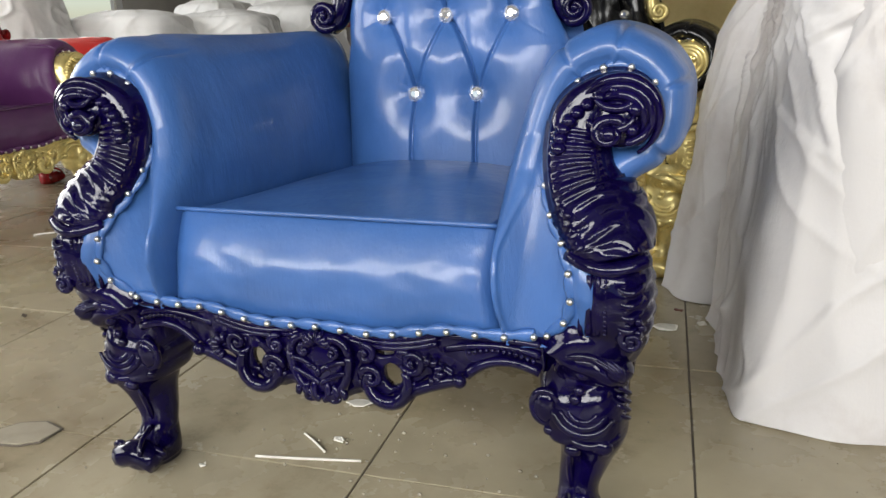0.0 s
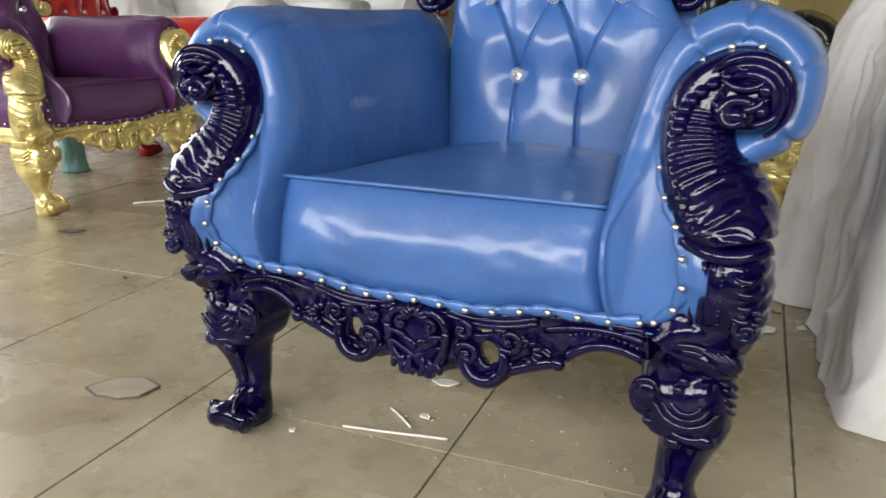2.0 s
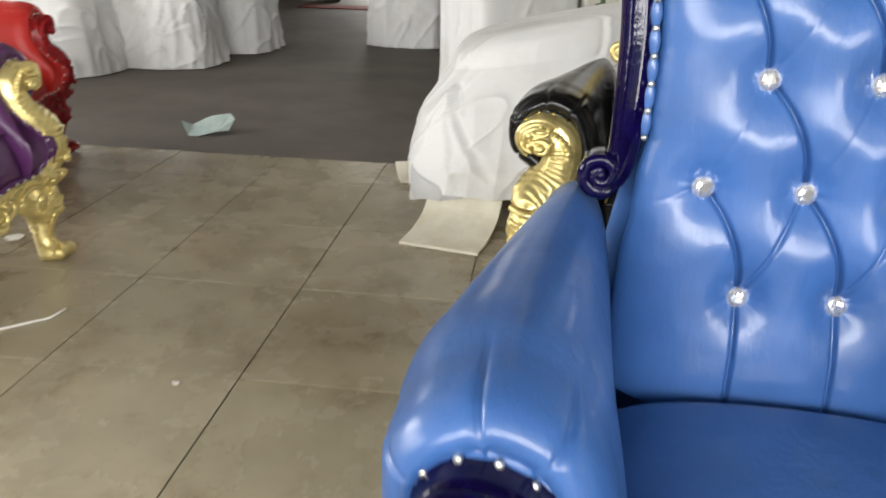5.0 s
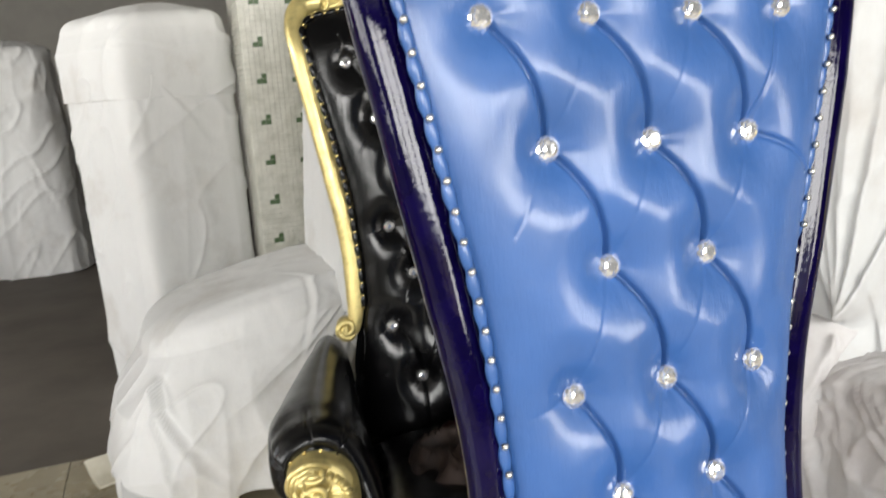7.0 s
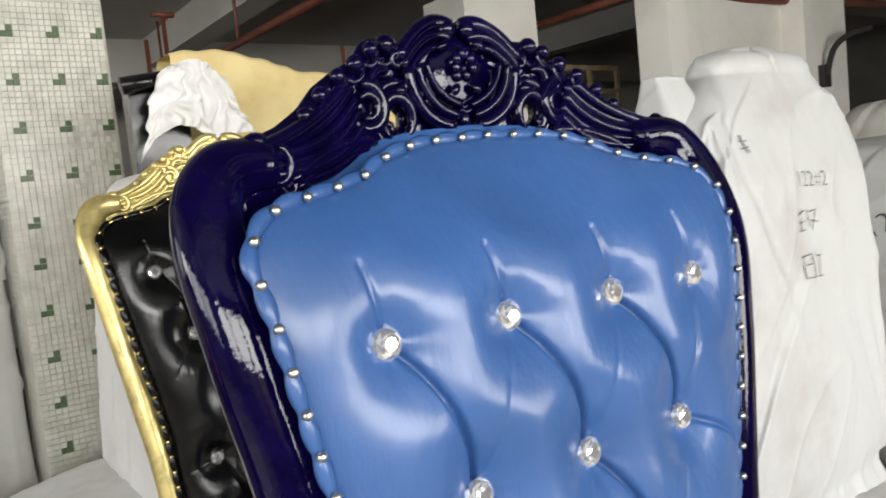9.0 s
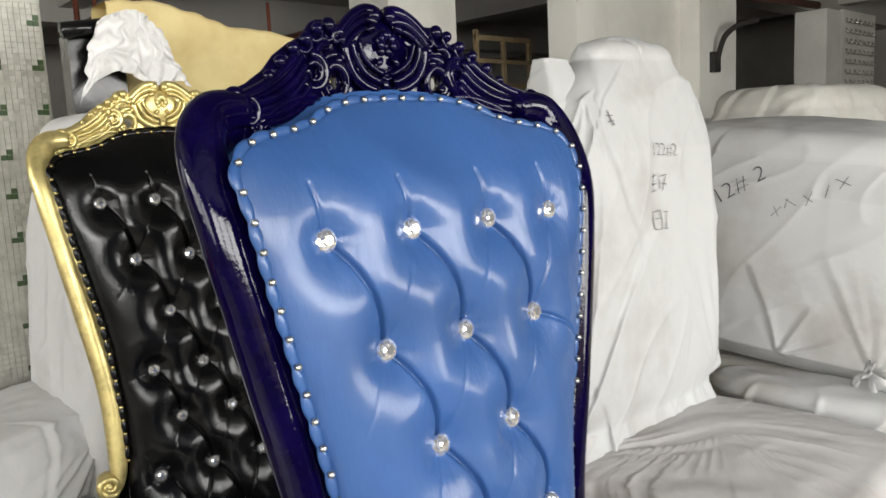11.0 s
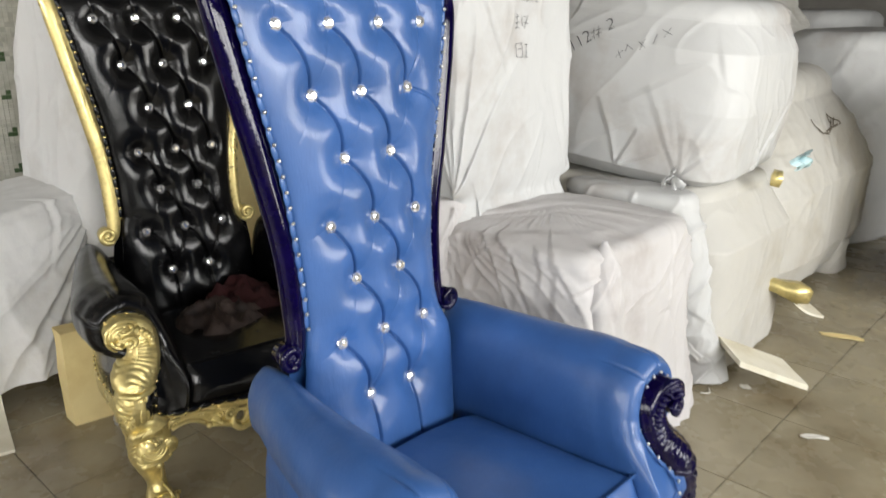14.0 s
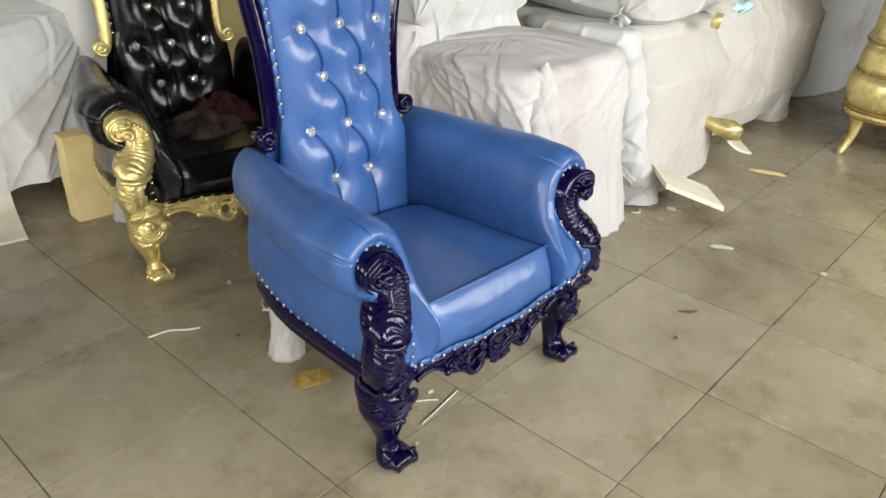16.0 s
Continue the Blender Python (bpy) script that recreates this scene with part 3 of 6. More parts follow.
def apron():
    k = Kit()

    def front(x, z):
        return -.352 - .012 * math.cos(x / .36 * math.pi / 2)

    def relief(x, z):
        d = abs(x)
        return .003 * abs(math.sin(60 * (z + .5 * d))) + .003 * abs(math.sin(95 * (d - .4 * z)))
    pierced_plate(k, .365, apron_low, apron_top, [(.106, .311, .020, .010), (.122, .270, .017, .022), (.068, .262, .006, .008)], front, .016, relief)
    one = Kit()
    one.fat = 1.3
    y = -.372
    one.tube([(.116 + .036 * math.cos(a), y - .002, .262 + .036 * math.sin(a)) for a in np.linspace(3.0, 6.9, 20)], [.004 + .006 * math.sin(math.pi * t) for t in np.linspace(.1, .95, 20)], 7)
    one.tube([(.116 + .044 * math.cos(a), y + .004, .258 + .036 * math.sin(a)) for a in np.linspace(3.2, 6.5, 20)], .0045, 7)
    one.scroll(.090, .268, .019, 1.4, .0065, y - .002, 200, -1, .006)
    one.scroll(.080, .306, .016, 1.3, .006, y, 120, -1, .006)
    one.scroll(.158, .300, .022, 1.3, .006, y + .004, 200, 1, .006)
    for i in range(3):
        o = .009 * i
        one.tube([(x, y + .006 + .001 * i, z - o) for x, z in bent((.045, .343), (.20, .352), (.12, .322))], .0042, 6)
    for i in range(3):
        o = .011 * i
        one.tube([(x, y + .008, z - o * .7) for x, z in bent((.13 + o, .312), (.225, .288), (.19, .312))], .004, 6)
    one.tube([(x, y + .006, z) for x, z in bent((.130, .236), (.228, .277), (.18, .262))], .0085, 7)
    one.tube([(x, y + .010, z) for x, z in bent((.245, .285), (.36, .304), (.29, .335))], .0065, 7)
    one.tube([(x, y + .012, z) for x, z in bent((.21, .325), (.36, .330), (.29, .348))], .0055, 7)
    one.tube([(x, y + .012, z) for x, z in bent((.20, .345), (.36, .347), (.29, .352))], .0045, 7)
    for i in range(12):
        one.blob((.252 + .009 * i, y + .004, .320 + .014 * math.sin(math.pi * (i + 2) / 14)), .0042, .0042, .0042, 0, 6, 5)
    one.blob((.236, y, .278), .012, .011, .012, 0, 9, 6)
    for i in range(6):
        a = radians(-70 + 32 * i)
        one.tube([(.185 + .008 * math.cos(a), y + .004, .288 + .008 * math.sin(a)), (.185 + .02 * math.cos(a), y - .002, .288 + .018 * math.sin(a)), (.185 + .032 * math.cos(a), y + .006, .288 + .026 * math.sin(a))], [.003, .0055, .002], 6)
    # shield
    one.tube([(x, y - .004, z) for x, z in bent((.004, .330), (.052, .300), (.048, .332))], .0065, 7)
    one.tube([(x, y - .004, z) for x, z in bent((.052, .300), (.003, .218), (.055, .240))], .0065, 7)
    one.scroll(.018, .320, .012, 1.2, .0045, y - .008, 0, 1, .004)
    one.scroll(.020, .226, .012, 1.2, .0045, y - .004, 0, -1, .004)
    # fan of petals, crossing bands and leaves of the shield
    for i in range(4):
        a = radians(90 - 22 * i)
        one.tube([(q * math.cos(a), y - l, .314 + q * math.sin(a)) for q, l in ((.004, .010), (.014, .016), (.024, .010), (.029, .004))], [.002, .0048, .0045, .002], 6)
    one.scroll(.026, .304, .011, 1.3, .0042, y - .008, 150, -1, .004)
    one.tube([(x, y - .009, z) for x, z in bent((.048, .290), (.0, .268), (.022, .290), 8)], .0042, 6)
    one.tube([(x, y - .009, z) for x, z in bent((.046, .272), (.0, .248), (.022, .262), 8)], .0038, 6)
    for i in range(3):
        one.tube([(x, y - .007, z) for x, z in bent((.010 + .012 * i, .252 - .004 * i), (.006 + .017 * i, .214 + .004 * i), (.018 + .014 * i, .232), 8)], [.002, .004, .0052, .0055, .0055, .005, .004, .002], 6)
    one.blob((.016, y - .011, .280), .006, .006, .005, 20, 8, 6)
    centre = Kit()
    centre.blob((0, -.371, .272), .040, .010, .048, 0, 16, 10)
    centre.blob((0, -.384, .270), .006, .008, .010, 0, 10, 7)
    kits = (k, one, one.mirrored(), centre)
    for b in kits:
        b.v = [(x, y + .014, z + .003) for x, y, z in b.v]
    return kits


def crest():
    k = Kit()

    def front(x, z):
        return .664 - .60 * x * x

    def low(d):
        return pad_top(min(d, .345)) - .012

    def relief(x, z):
        d = abs(x)
        return .003 * abs(math.sin(70 * (z + .45 * d))) + .0025 * abs(math.sin(90 * (d - .5 * z)))
    pierced_plate(k, .345, low, crest_top, [(.128, 1.966, .013, .010), (.113, 1.932, .017, .013), (.205, 1.894, .020, .008)], front, .016, relief)
    one = Kit()
    one.fat = 1.15

    def y(x, z):
        return front(x, z) - .006

    def line(a, b, c, r, lift=0.0, n=14):
        one.tube([(x, y(x, z) - lift, z) for x, z in bent(a, b, c, n)], r, 7)
    def ring(x, z, r, tube, a0, a1, lift=.004, squash=1.0):
        n = 22
        one.tube([(x + r * math.cos(a), y(x, z) - lift, z + squash * r * math.sin(a)) for a in np.linspace(radians(a0), radians(a1), n)],
                 [tube * (.45 + .55 * math.sin(math.pi * min(1, .15 + .85 * i / n))) for i in range(n)], 8)
    # C-scrolls round the piercings
    ring(.113, 1.932, .024, .0085, -60, 240, .006)
    ring(.110, 1.934, .037, .0070, -80, 175, .003)
    one.scroll(.126, 1.920, .012, 1.1, .0055, y, 200, 1, .008)
    ring(.128, 1.968, .018, .0070, -150, 120, .005)
    one.blob((.104, y(.104, 1.962) - .008, 1.962), .010, .010, .009, 0, 12, 8)
    ring(.158, 1.945, .024, .0080, 80, 330, .005)
    ring(.156, 1.945, .013, .0055, 40, 300, .007)
    # knobs stepping down the outer edge
    for x, z, r in ((.118, 2.012, .013), (.142, 2.006, .010), (.168, 1.990, .011), (.196, 1.976, .010), (.226, 1.956, .010), (.252, 1.936, .009)):
        one.blob((x, y(x, z) - .004, z), r, r * 1.1, r * .9, 0, 12, 8)
        ring(x + .004, z - .004, r * 1.35, .0034, 150, 330, .003)
    # heavy rolls along the top
    line((.010, 2.036), (.100, 1.998), (.048, 2.052), .0088, .004, 18)
    line((.014, 2.022), (.096, 1.988), (.054, 2.036), .0062, .007, 18)
    line((.022, 2.010), (.088, 1.980), (.056, 2.018), .0046, .009, 18)
    one.blob((.017, y(.017, 2.03) - .006, 2.032), .014, .012, .012, 0, 14, 9)
    one.scroll(.104, 1.998, .013, 1.3, .0060, y, 60, 1, .008)
    # fluted bands down to the shoulder
    for i in range(5):
        o = .0125 * i
        line((.178 - .005 * i, 1.966 - o), (.318 - .006 * i, 1.904 - o * .75), (.222 - .004 * i, 1.912 - o), .0066, .003 * (i % 2), 16)
    line((.190, 1.966), (.326, 1.902), (.240, 1.922), .0075, .004, 16)
    one.scroll(.322, 1.896, .018, 1.4, .0075, y, 150, -1, .006)
    ring(.296, 1.886, .014, .0060, 60, 320, .004, 1.4)
    one.scroll(.286, 1.862, .012, 1.2, .0055, y, 90, 1, .006)
    line((.150, 1.908), (.280, 1.866), (.215, 1.914), .0075, .002)
    line((.160, 1.898), (.272, 1.858), (.215, 1.900), .0050, .002)
    # borders of the shield
    line((.088, 1.986), (.022, 1.920), (.086, 1.930), .0085, .008, 18)
    line((.074, 1.990), (.014, 1.932), (.070, 1.945), .0055, .012, 18)
    line((.060, 1.992), (.008, 1.944), (.056, 1.958), .0040, .014, 18)
    one.scroll(.026, 1.920, .011, 1.2, .0050, y, 0, 1, .010)
    for i in range(3):
        a = radians(80 - 42 * i)
        one.blob((.014 * math.cos(a), y(.01, 1.985) - .019, 1.988 + .015 * math.sin(a)), .0085, .005, .0075, -40 * i, 9, 6)
    one.blob((.030, y(.03, 2.0) - .014, 2.012), .012, .006, .006, 20, 9, 6)
    one.blob((.018, y(.02, 1.955) - .017, 1.962), .009, .005, .006, 40, 9, 6)
    centre = Kit()
    centre.blob((0, front(0, 1.97) - .002, 1.978), .056, .012, .046, 0, 22, 12)
    for a in range(5):
        w = radians(90 + 72 * a)
        centre.blob((.014 * math.cos(w), front(0, 1.99) - .016, 1.990 + .013 * math.sin(w)), .0085, .006, .0085, 0, 10, 7)
    for i in range(3):
        centre.tube([(q, front(0, 1.95) - .010 - .003 * i, 1.948 - .006 * i + .35 * abs(q)) for q in np.linspace(-.020 + .005 * i, .020 - .005 * i, 9)], .0038, 7)
    centre.blob((0, front(0, 1.985) - .018, 1.986), .006, .006, .006, 0, 10, 7)
    centre.blob((0, front(0, 1.93) - .012, 1.928), .010, .008, .012, 0, 10, 7)
    kits = (k, one, one.mirrored(), centre)
    for b in kits:
        b.v = [(x, y, z + .16 * max(0.0, z - 1.905)) for x, y, z in b.v]
    return kits


def carved_panel(name, kits, mat, chair, label):
    """A pierced plate with its scrollwork and shield as pieces of their own."""
    plate = part(name, kits[0].mesh(name, mat), chair, label)
    for piece, kit in zip(("scrollwork", "scrollwork", "shield"), kits[1:]):
        part(piece, kit.mesh(piece, mat), plate)


ARM = [(.300, .34), (.289, .42), (.286, .52), (.294, .61), (.322, .712), (.362, .772), (.430, .802), (.500, .780), (.541, .735), (.549, .690), (.541, .640), (.510, .606), (.470, .580), (.450, .545), (.455, .48), (.463, .42), (.464, .36)]


def arm():
    """The rolled arm: one section drawn along y, its front edge rounded and drawn into pleats."""
    k = Kit()
    sec = smooth_path(ARM, 240)
    mid = np.array((.42, .60))
    d = np.gradient(sec, axis=0)
    nrm = np.stack([d[:, 1], -d[:, 0]], 1)
    nrm /= np.linalg.norm(nrm, axis=1)[:, None]
    if ((sec - mid) * nrm).sum() < 0:
        nrm = -nrm
    s = np.r_[0, np.cumsum(np.linalg.norm(np.diff(sec, axis=0), axis=1))]
    cuts = []
    for q in ((.362, .772), (.452, .802), (.543, .728), (.520, .612)):
        cuts.append(float(s[np.argmin(((sec - np.array(q)) ** 2).sum(1))]))
    pleat = sum(np.exp(-(np.abs(s - c) / .0034) ** 1.4) - .08 * np.exp(-((np.abs(s - c) - .014) / .010) ** 2) for c in cuts)
    stations = [(.475, .012), (.465, .003), (.44, 0)] + [(y, .003 * math.sin(9 * y) - .002) for y in np.linspace(.36, -.20, 14)]
    stations += [(-.222, -.002), (-.246, -.002), (-.268, -.002), (-.296, -.001), (-.318, .004), (-.335, .013), (-.345, .024), (-.347, .034), (-.342, .044), (-.332, .054)]
    edge = np.where(sec[:, 0] < .34, np.interp(sec[:, 1], (.36, .50, .58), (.35, .35, 1.0)), 1.0)
    rings = []
    for y, inset in stations:
        deep = .0075 * min(1.0, max(0.0, (-.205 - y) / .06))
        ring = sec - nrm * (inset * edge + deep * pleat)[:, None]
        w = min(1, max(0, (.02 - y) / .2))
        t = min(1, max(0, (y - .02) / .41))
        low = 1 - .37 * t * t
        high = 1 - .46 * min(1, max(0, (y + .10) / .53)) ** 1.5
        g = low + (high - low) * np.clip((ring[:, 1] - .50) / .10, 0, 1)
        rings.append([(.289 + (float(x) - .289) * float(q), y + set_back(float(z)) * w, float(z)) for (x, z), q in zip(ring, g)])
    k.rings(rings)
    return k


NAIL_ARM = [(.508, .650), (.516, .672), (.512, .700), (.492, .731), (.453, .746), (.415, .738), (.382, .714), (.364, .688), (.354, .645), (.352, .600), (.360, .562), (.372, .535), (.390, .507), (.402, .476), (.407, .440), (.398, .400), (.370, .368)]


def nail_mesh(mat):
    k = Kit()
    rings = []
    for r, y in ((.0056, .001), (.0053, -.0022), (.0037, -.0045), (.0012, -.0053)):
        rings.append([(r * math.cos(a), y, r * math.sin(a)) for a in (math.pi * 2 * i / 8 for i in range(8))])
    k.rings(rings)
    return k.mesh("nail", mat)


def gem_mesh():
    """A faceted round stone in a thin setting."""
    k = Kit()
    rings = []
    for r, y, n in ((.0175, .008, 0), (.0188, -.002, 0), (.0186, -.0045, .5), (.0158, -.0085, 0), (.0118, -.0120, .5), (.0070, -.0138, 0)):
        rings.append([(r * math.cos(a), y, r * math.sin(a)) for a in (math.pi * 2 * (i + n) / 9 for i in range(9))])
    k.rings(rings)
    return k.mesh("gem", CRYSTAL, smooth=False)


def trim_band(points, y_of, step=.045, r=.0062):
    """A scalloped leather edge that puffs between the nails."""
    k = Kit()
    path = smooth_path(points, max(20, int(len(points) * 14)))
    s = np.r_[0, np.cumsum(np.linalg.norm(np.diff(path, axis=0), axis=1))]
    pts = [(float(x), y_of(float(x), float(z)), float(z)) for x, z in path]
    rad = [r * (.75 + .55 * abs(math.sin(math.pi * q / step))) for q in s]
    k.tube(pts, rad, 8, .62)
    return k


def along(points, step):
    path = smooth_path(points, 400)
    s = np.r_[0, np.cumsum(np.linalg.norm(np.diff(path, axis=0), axis=1))]
    n = max(2, round(s[-1] / step))
    return [(float(np.interp(q, s, path[:, 0])), float(np.interp(q, s, path[:, 1]))) for q in np.linspace(0, s[-1], n + 1)]


def throne_chair(leather_mat, carved_mat, relief_mat, nail_mat, label, m):
    chair = thing("throne_chair", label, "armchair", m, "throne chairs")
    # tufted back
    depth = tufting()

    def pad(u, v):
        s = 2 * u - 1
        s = math.copysign(1 - (1 - abs(s)) ** 1.25, s)
        z1 = pad_top(abs(s) * .372)
        z = .45 + (z1 - .45) * v
        x = s * (pad_half(z) - .007)
        round_off = max(0.0, 1 - abs(s) ** (4.5 - (1.8 * slack_right(z) if s > 0 else 0))) ** .6 * max(0.0, 1 - v ** 20) ** .5
        soft = round_off * (1 - .25 * abs(s) ** 3)
        yb = button_y(z) - .030 + depth(x, z) * min(1, 2 * round_off)
        base = plane_y(z) - .016
        return (x + aside(z) + slide(x, z), base + (yb - base) * soft + bow(x, z), z)
    k = Kit()
    k.grid(pad, 330, 560)
    part("back_cushion", k.mesh("back_cushion", leather_mat), chair, "deep-buttoned glossy leather")
    gem = gem_mesh()
    for row in BUTTONS:
        for x, z in row:
            part("button", gem, chair, "clear faceted crystal", pose(x, button_y(z) + .004, z, -6))
    # side rails of the back
    rail = [(.300, .838, .006), (.318, .842, .010), (.322, .860, .012), (.305, .868, .014), (.286, .856, .016), (.281, .835, .018), (.296, .815, .020), (.318, .812, .021), (.338, .826, .022), (.344, .848, .022),
            (.334, .872, .022), (.312, .890, .023)]
    side = [(.312, .806, .016), (.288, .830, .022), (.277, .88, .026), (.275, .96, .028), (.277, 1.06, .029), (.287, 1.16, .030), (.306, 1.27, .031), (.328, 1.38, .033), (.351, 1.49, .035), (.374, 1.60, .036),
            (.391, 1.70, .037), (.397, 1.78, .037), (.388, 1.84, .036), (.362, 1.878, .034), (.325, 1.888, .030), (.300, 1.886, .026)]

    rail_back = table([(.9, 0), (1.3, .008), (1.75, .022), (1.9, .030)])

    def rail_relief(s, z, a):
        return .0016 * math.exp(-((math.cos(a) + .72) / .13) ** 2) - .0012 * math.exp(-((math.cos(a) + .42) / .12) ** 2)
    k = Kit()
    sweep_bar(k, smooth_path(side, 150), lambda s, z: plane_y(z) - .022 + rail_back(z), lambda s, z: plane_y(z) + .040 + rail_back(z), 36, rail_relief)
    k.scroll(.313, .838, .034, 1.7, .013, plane_y(.84) - .022, 215, 1, .010)
    k.tube([(.313, plane_y(.84) - .02, .838), (.313, plane_y(.84) + .03, .838)], .030, 20)
    left = Kit()
    left.add([(-x, y, z) for x, y, z in k.v], [tuple(reversed(q)) for q in k.f])
    for b, dx, dy in ((k, -.032, .005), (left, -.0175, -.016)):
        b.v = [(x + dx * max(slack(z), float(z < .86)), y + dy * max(slack(z), float(z < .86)), z) for x, y, z in b.v]
        b.v = [(x + aside(z) - math.copysign(.010 * min(1, max(0, (z - 1.3) / .3)), x), y + bow(x, z), z) for x, y, z in b.v]
    part("back_rail", k.mesh("back_rail", carved_mat), chair, "smooth curved lacquered rail ending in a scroll")
    part("back_rail", left.mesh("back_rail", carved_mat), chair, "smooth curved lacquered rail ending in a scroll")
    carved_panel("crest", crest(), relief_mat, chair, "pierced carved crest with scrolls and shield")
    # rear panel of the back
    k = Kit()
    k.grid(lambda u, v: ((2 * u - 1) * (pad_half(.34 + 1.53 * v) + .02), plane_y(.34 + 1.53 * v) + .030 + bow(0, .34 + 1.53 * v) + .02 * math.sin(math.pi * u), .34 + (pad_top(abs(2 * u - 1) * .37) + .02 - .34) * v), 16, 40)
    part("back_panel", k.mesh("back_panel", leather_mat), chair)
    # nails and trim round the back
    edge = [(pad_half(z), z) for z in np.linspace(.90, 1.76, 9)] + [(.371, 1.795), (.350, 1.826), (.315, 1.843), (.27, 1.851), (.21, 1.864), (.16, 1.887), (.10, 1.900), (0, 1.904)]
    nail = nail_mesh(nail_mat)

    def edge_lift(x, z):
        return .015 + (.013 if x < 0 else max(-.012, min(-.003, (z - 1.36) * .4))) * min(1.0, max(0.0, (1.86 - z) / .12))
    for sign in (1, -1):
        line = [(sign * x + aside(z) + slide(sign * x, z), z) for x, z in edge]
        part("trim", trim_band(line, lambda x, z: plane_y(z) - edge_lift(x, z) + bow(x, z), .042, .0074).mesh("trim", leather_mat), chair)
        for x, z in along(line, .042)[: None if sign > 0 else -1]:
            part("nail", nail, chair, "", pose(x, plane_y(z) - edge_lift(x, z) - .009 + bow(x, z), z, -5))
    # seat
    k = Kit()

    def seat(u, v):
        x = (2 * u - 1)
        if v < .6:
            t = v / .6
            y = .40 - .700 * t
            z = .486 + .028 * t + .016 * (1 - x * x) * math.sin(math.pi * min(1, t * .72 + .28)) - .012 * x ** 8 * (1 - t ** 6) - .026 * abs(x) ** 4 * (1 - t) ** 1.5 + .008 * (1 - x * x) * math.sin(math.pi * t) - .085 * max(0.0, (abs(x) - .945) / .055) ** 1.6 * (1 - t ** 24) - .100 * min(1.0, max(0.0, (y - .262) / .045)) ** 1.6
            return (x * .2835, y - .004 * (1 - abs(x) ** 6), z)
        t = (v - .6) / .4
        xx = x * (.300 + .004 * t)
        zb = apron_top(abs(xx)) - .004
        bul = math.sin(math.pi * min(1, t * 1.05)) ** .8 if t < .95 else 0
        dent = .0032 * noise.noise(Vector((xx * 8, t * 2.4, 3))) + .0016 * noise.noise(Vector((xx * 22, t * 6, 8)))
        return (xx, -.304 - .042 * t - .036 * bul * (1 - abs(x) ** 8) * .72 + .040 * abs(x) ** 22 + dent * math.sin(math.pi * t), .514 - (.514 - zb) * t)
    k.grid(seat, 170, 210)
    part("seat_cushion", k.mesh("seat_cushion", leather_mat), chair, "smooth leather seat with a piped front edge")
    k = Kit()
    k.tube([(x, -.306 - .006 * (1 - (x / .29) ** 2), .517 + .002 * (1 - (x / .29) ** 2)) for x in np.linspace(-.286, .286, 24)], .0042, 8)
    part("piping", k.mesh("piping", leather_mat), chair)
    # arms
    k = arm()
    part("arm", k.mesh("arm", leather_mat), chair, "rolled leather arm")
    left = Kit()
    left.add([(-x, y, z) for x, y, z in k.v], [tuple(reversed(q)) for q in k.f])
    part("arm", left.mesh("arm", leather_mat), chair, "rolled leather arm")
    k = carved_post()
    part("front_post", k.mesh("front_post", relief_mat), chair, "carved post with scroll, leaves and paw foot")
    left = Kit()
    left.add([(-x, y, z) for x, y, z in k.v], [tuple(reversed(q)) for q in k.f])
    part("front_post", left.mesh("front_post", relief_mat), chair, "carved post with scroll, leaves and paw foot")
    carved_panel("apron", apron(), relief_mat, chair, "pierced carved apron with scrolls and shield")
    for sign in (1, -1):
        line = [(sign * x, z) for x, z in NAIL_ARM]
        part("trim", trim_band(line, lambda x, z: set_back(z) - .334, .039, .0078).mesh("trim", leather_mat), chair)
        for x, z in along(line, .039):
            part("nail", nail, chair, "", pose(x, set_back(z) - .341, z))
    low = [(x, apron_top(abs(x)) + .004) for x in np.linspace(-.352, .352, 17)]
    part("trim", trim_band(low, lambda x, z: -.350 - .010 * math.cos(x / .36 * math.pi / 2), .045, .0085).mesh("trim", leather_mat), chair)
    for x, z in along(low, .045):
        part("nail", nail, chair, "", pose(x, -.359 - .010 * math.cos(x / .36 * math.pi / 2), z))
    # side and back rails, rear legs
    for sign in (1, -1):
        k = Kit()
        k.rings([[(sign * (.466 - g + dx), y, z) for dx, z in ((-.03, .295), (.004, .295), (.012, .306), (.010, .322), (.014, .335), (.008, .362), (-.03, .366))] for y, g in ((-.27, 0), (.0, 0), (.12, .004), (.22, .018), (.32, .042), (.42, .075))])
        part("side_rail", k.mesh("side_rail", carved_mat, smooth=False), chair)
        for i in range(15):
            y = -.25 + .045 * i
            t = max(0.0, (y - .02) / .41)
            part("nail", nail, chair, "", pose(sign * (.474 - .078 * t * t), y, .378, 0, 0, (90 - 18 * t) * sign))
        k = Kit()
        rows = smooth_path([(.32, .34, .035, .375), (.315, .20, .032, .378), (.312, .08, .026, .388), (.31, 0, .024, .396)], 20)
        k.rings([[(sign * (x + h * a), y + h * b, z) for a, b in ((-1, -1), (1, -1), (1, 1), (-1, 1))] for x, z, h, y in rows])
        leg = part("rear_leg", k.mesh("rear_leg", carved_mat, smooth=False), chair)
        k = Kit()
        rings = []
        for x, z, h, y in rows[7:]:
            ring = []
            for i in range(40):
                a = math.pi * 2 * i / 40
                q = h + .016 + .10 * max(0, .13 - z) * (1.2 + math.cos(a + .6)) + .016 * (1 - abs(noise.noise(Vector((math.cos(a) * 2.2, math.sin(a) * 2.2 + 4 * sign, z * 16))))) ** 2
                ring.append((sign * (x + q * math.cos(a)), y + q * math.sin(a), max(.001, z)))
            rings.append(ring)
        k.rings(rings)
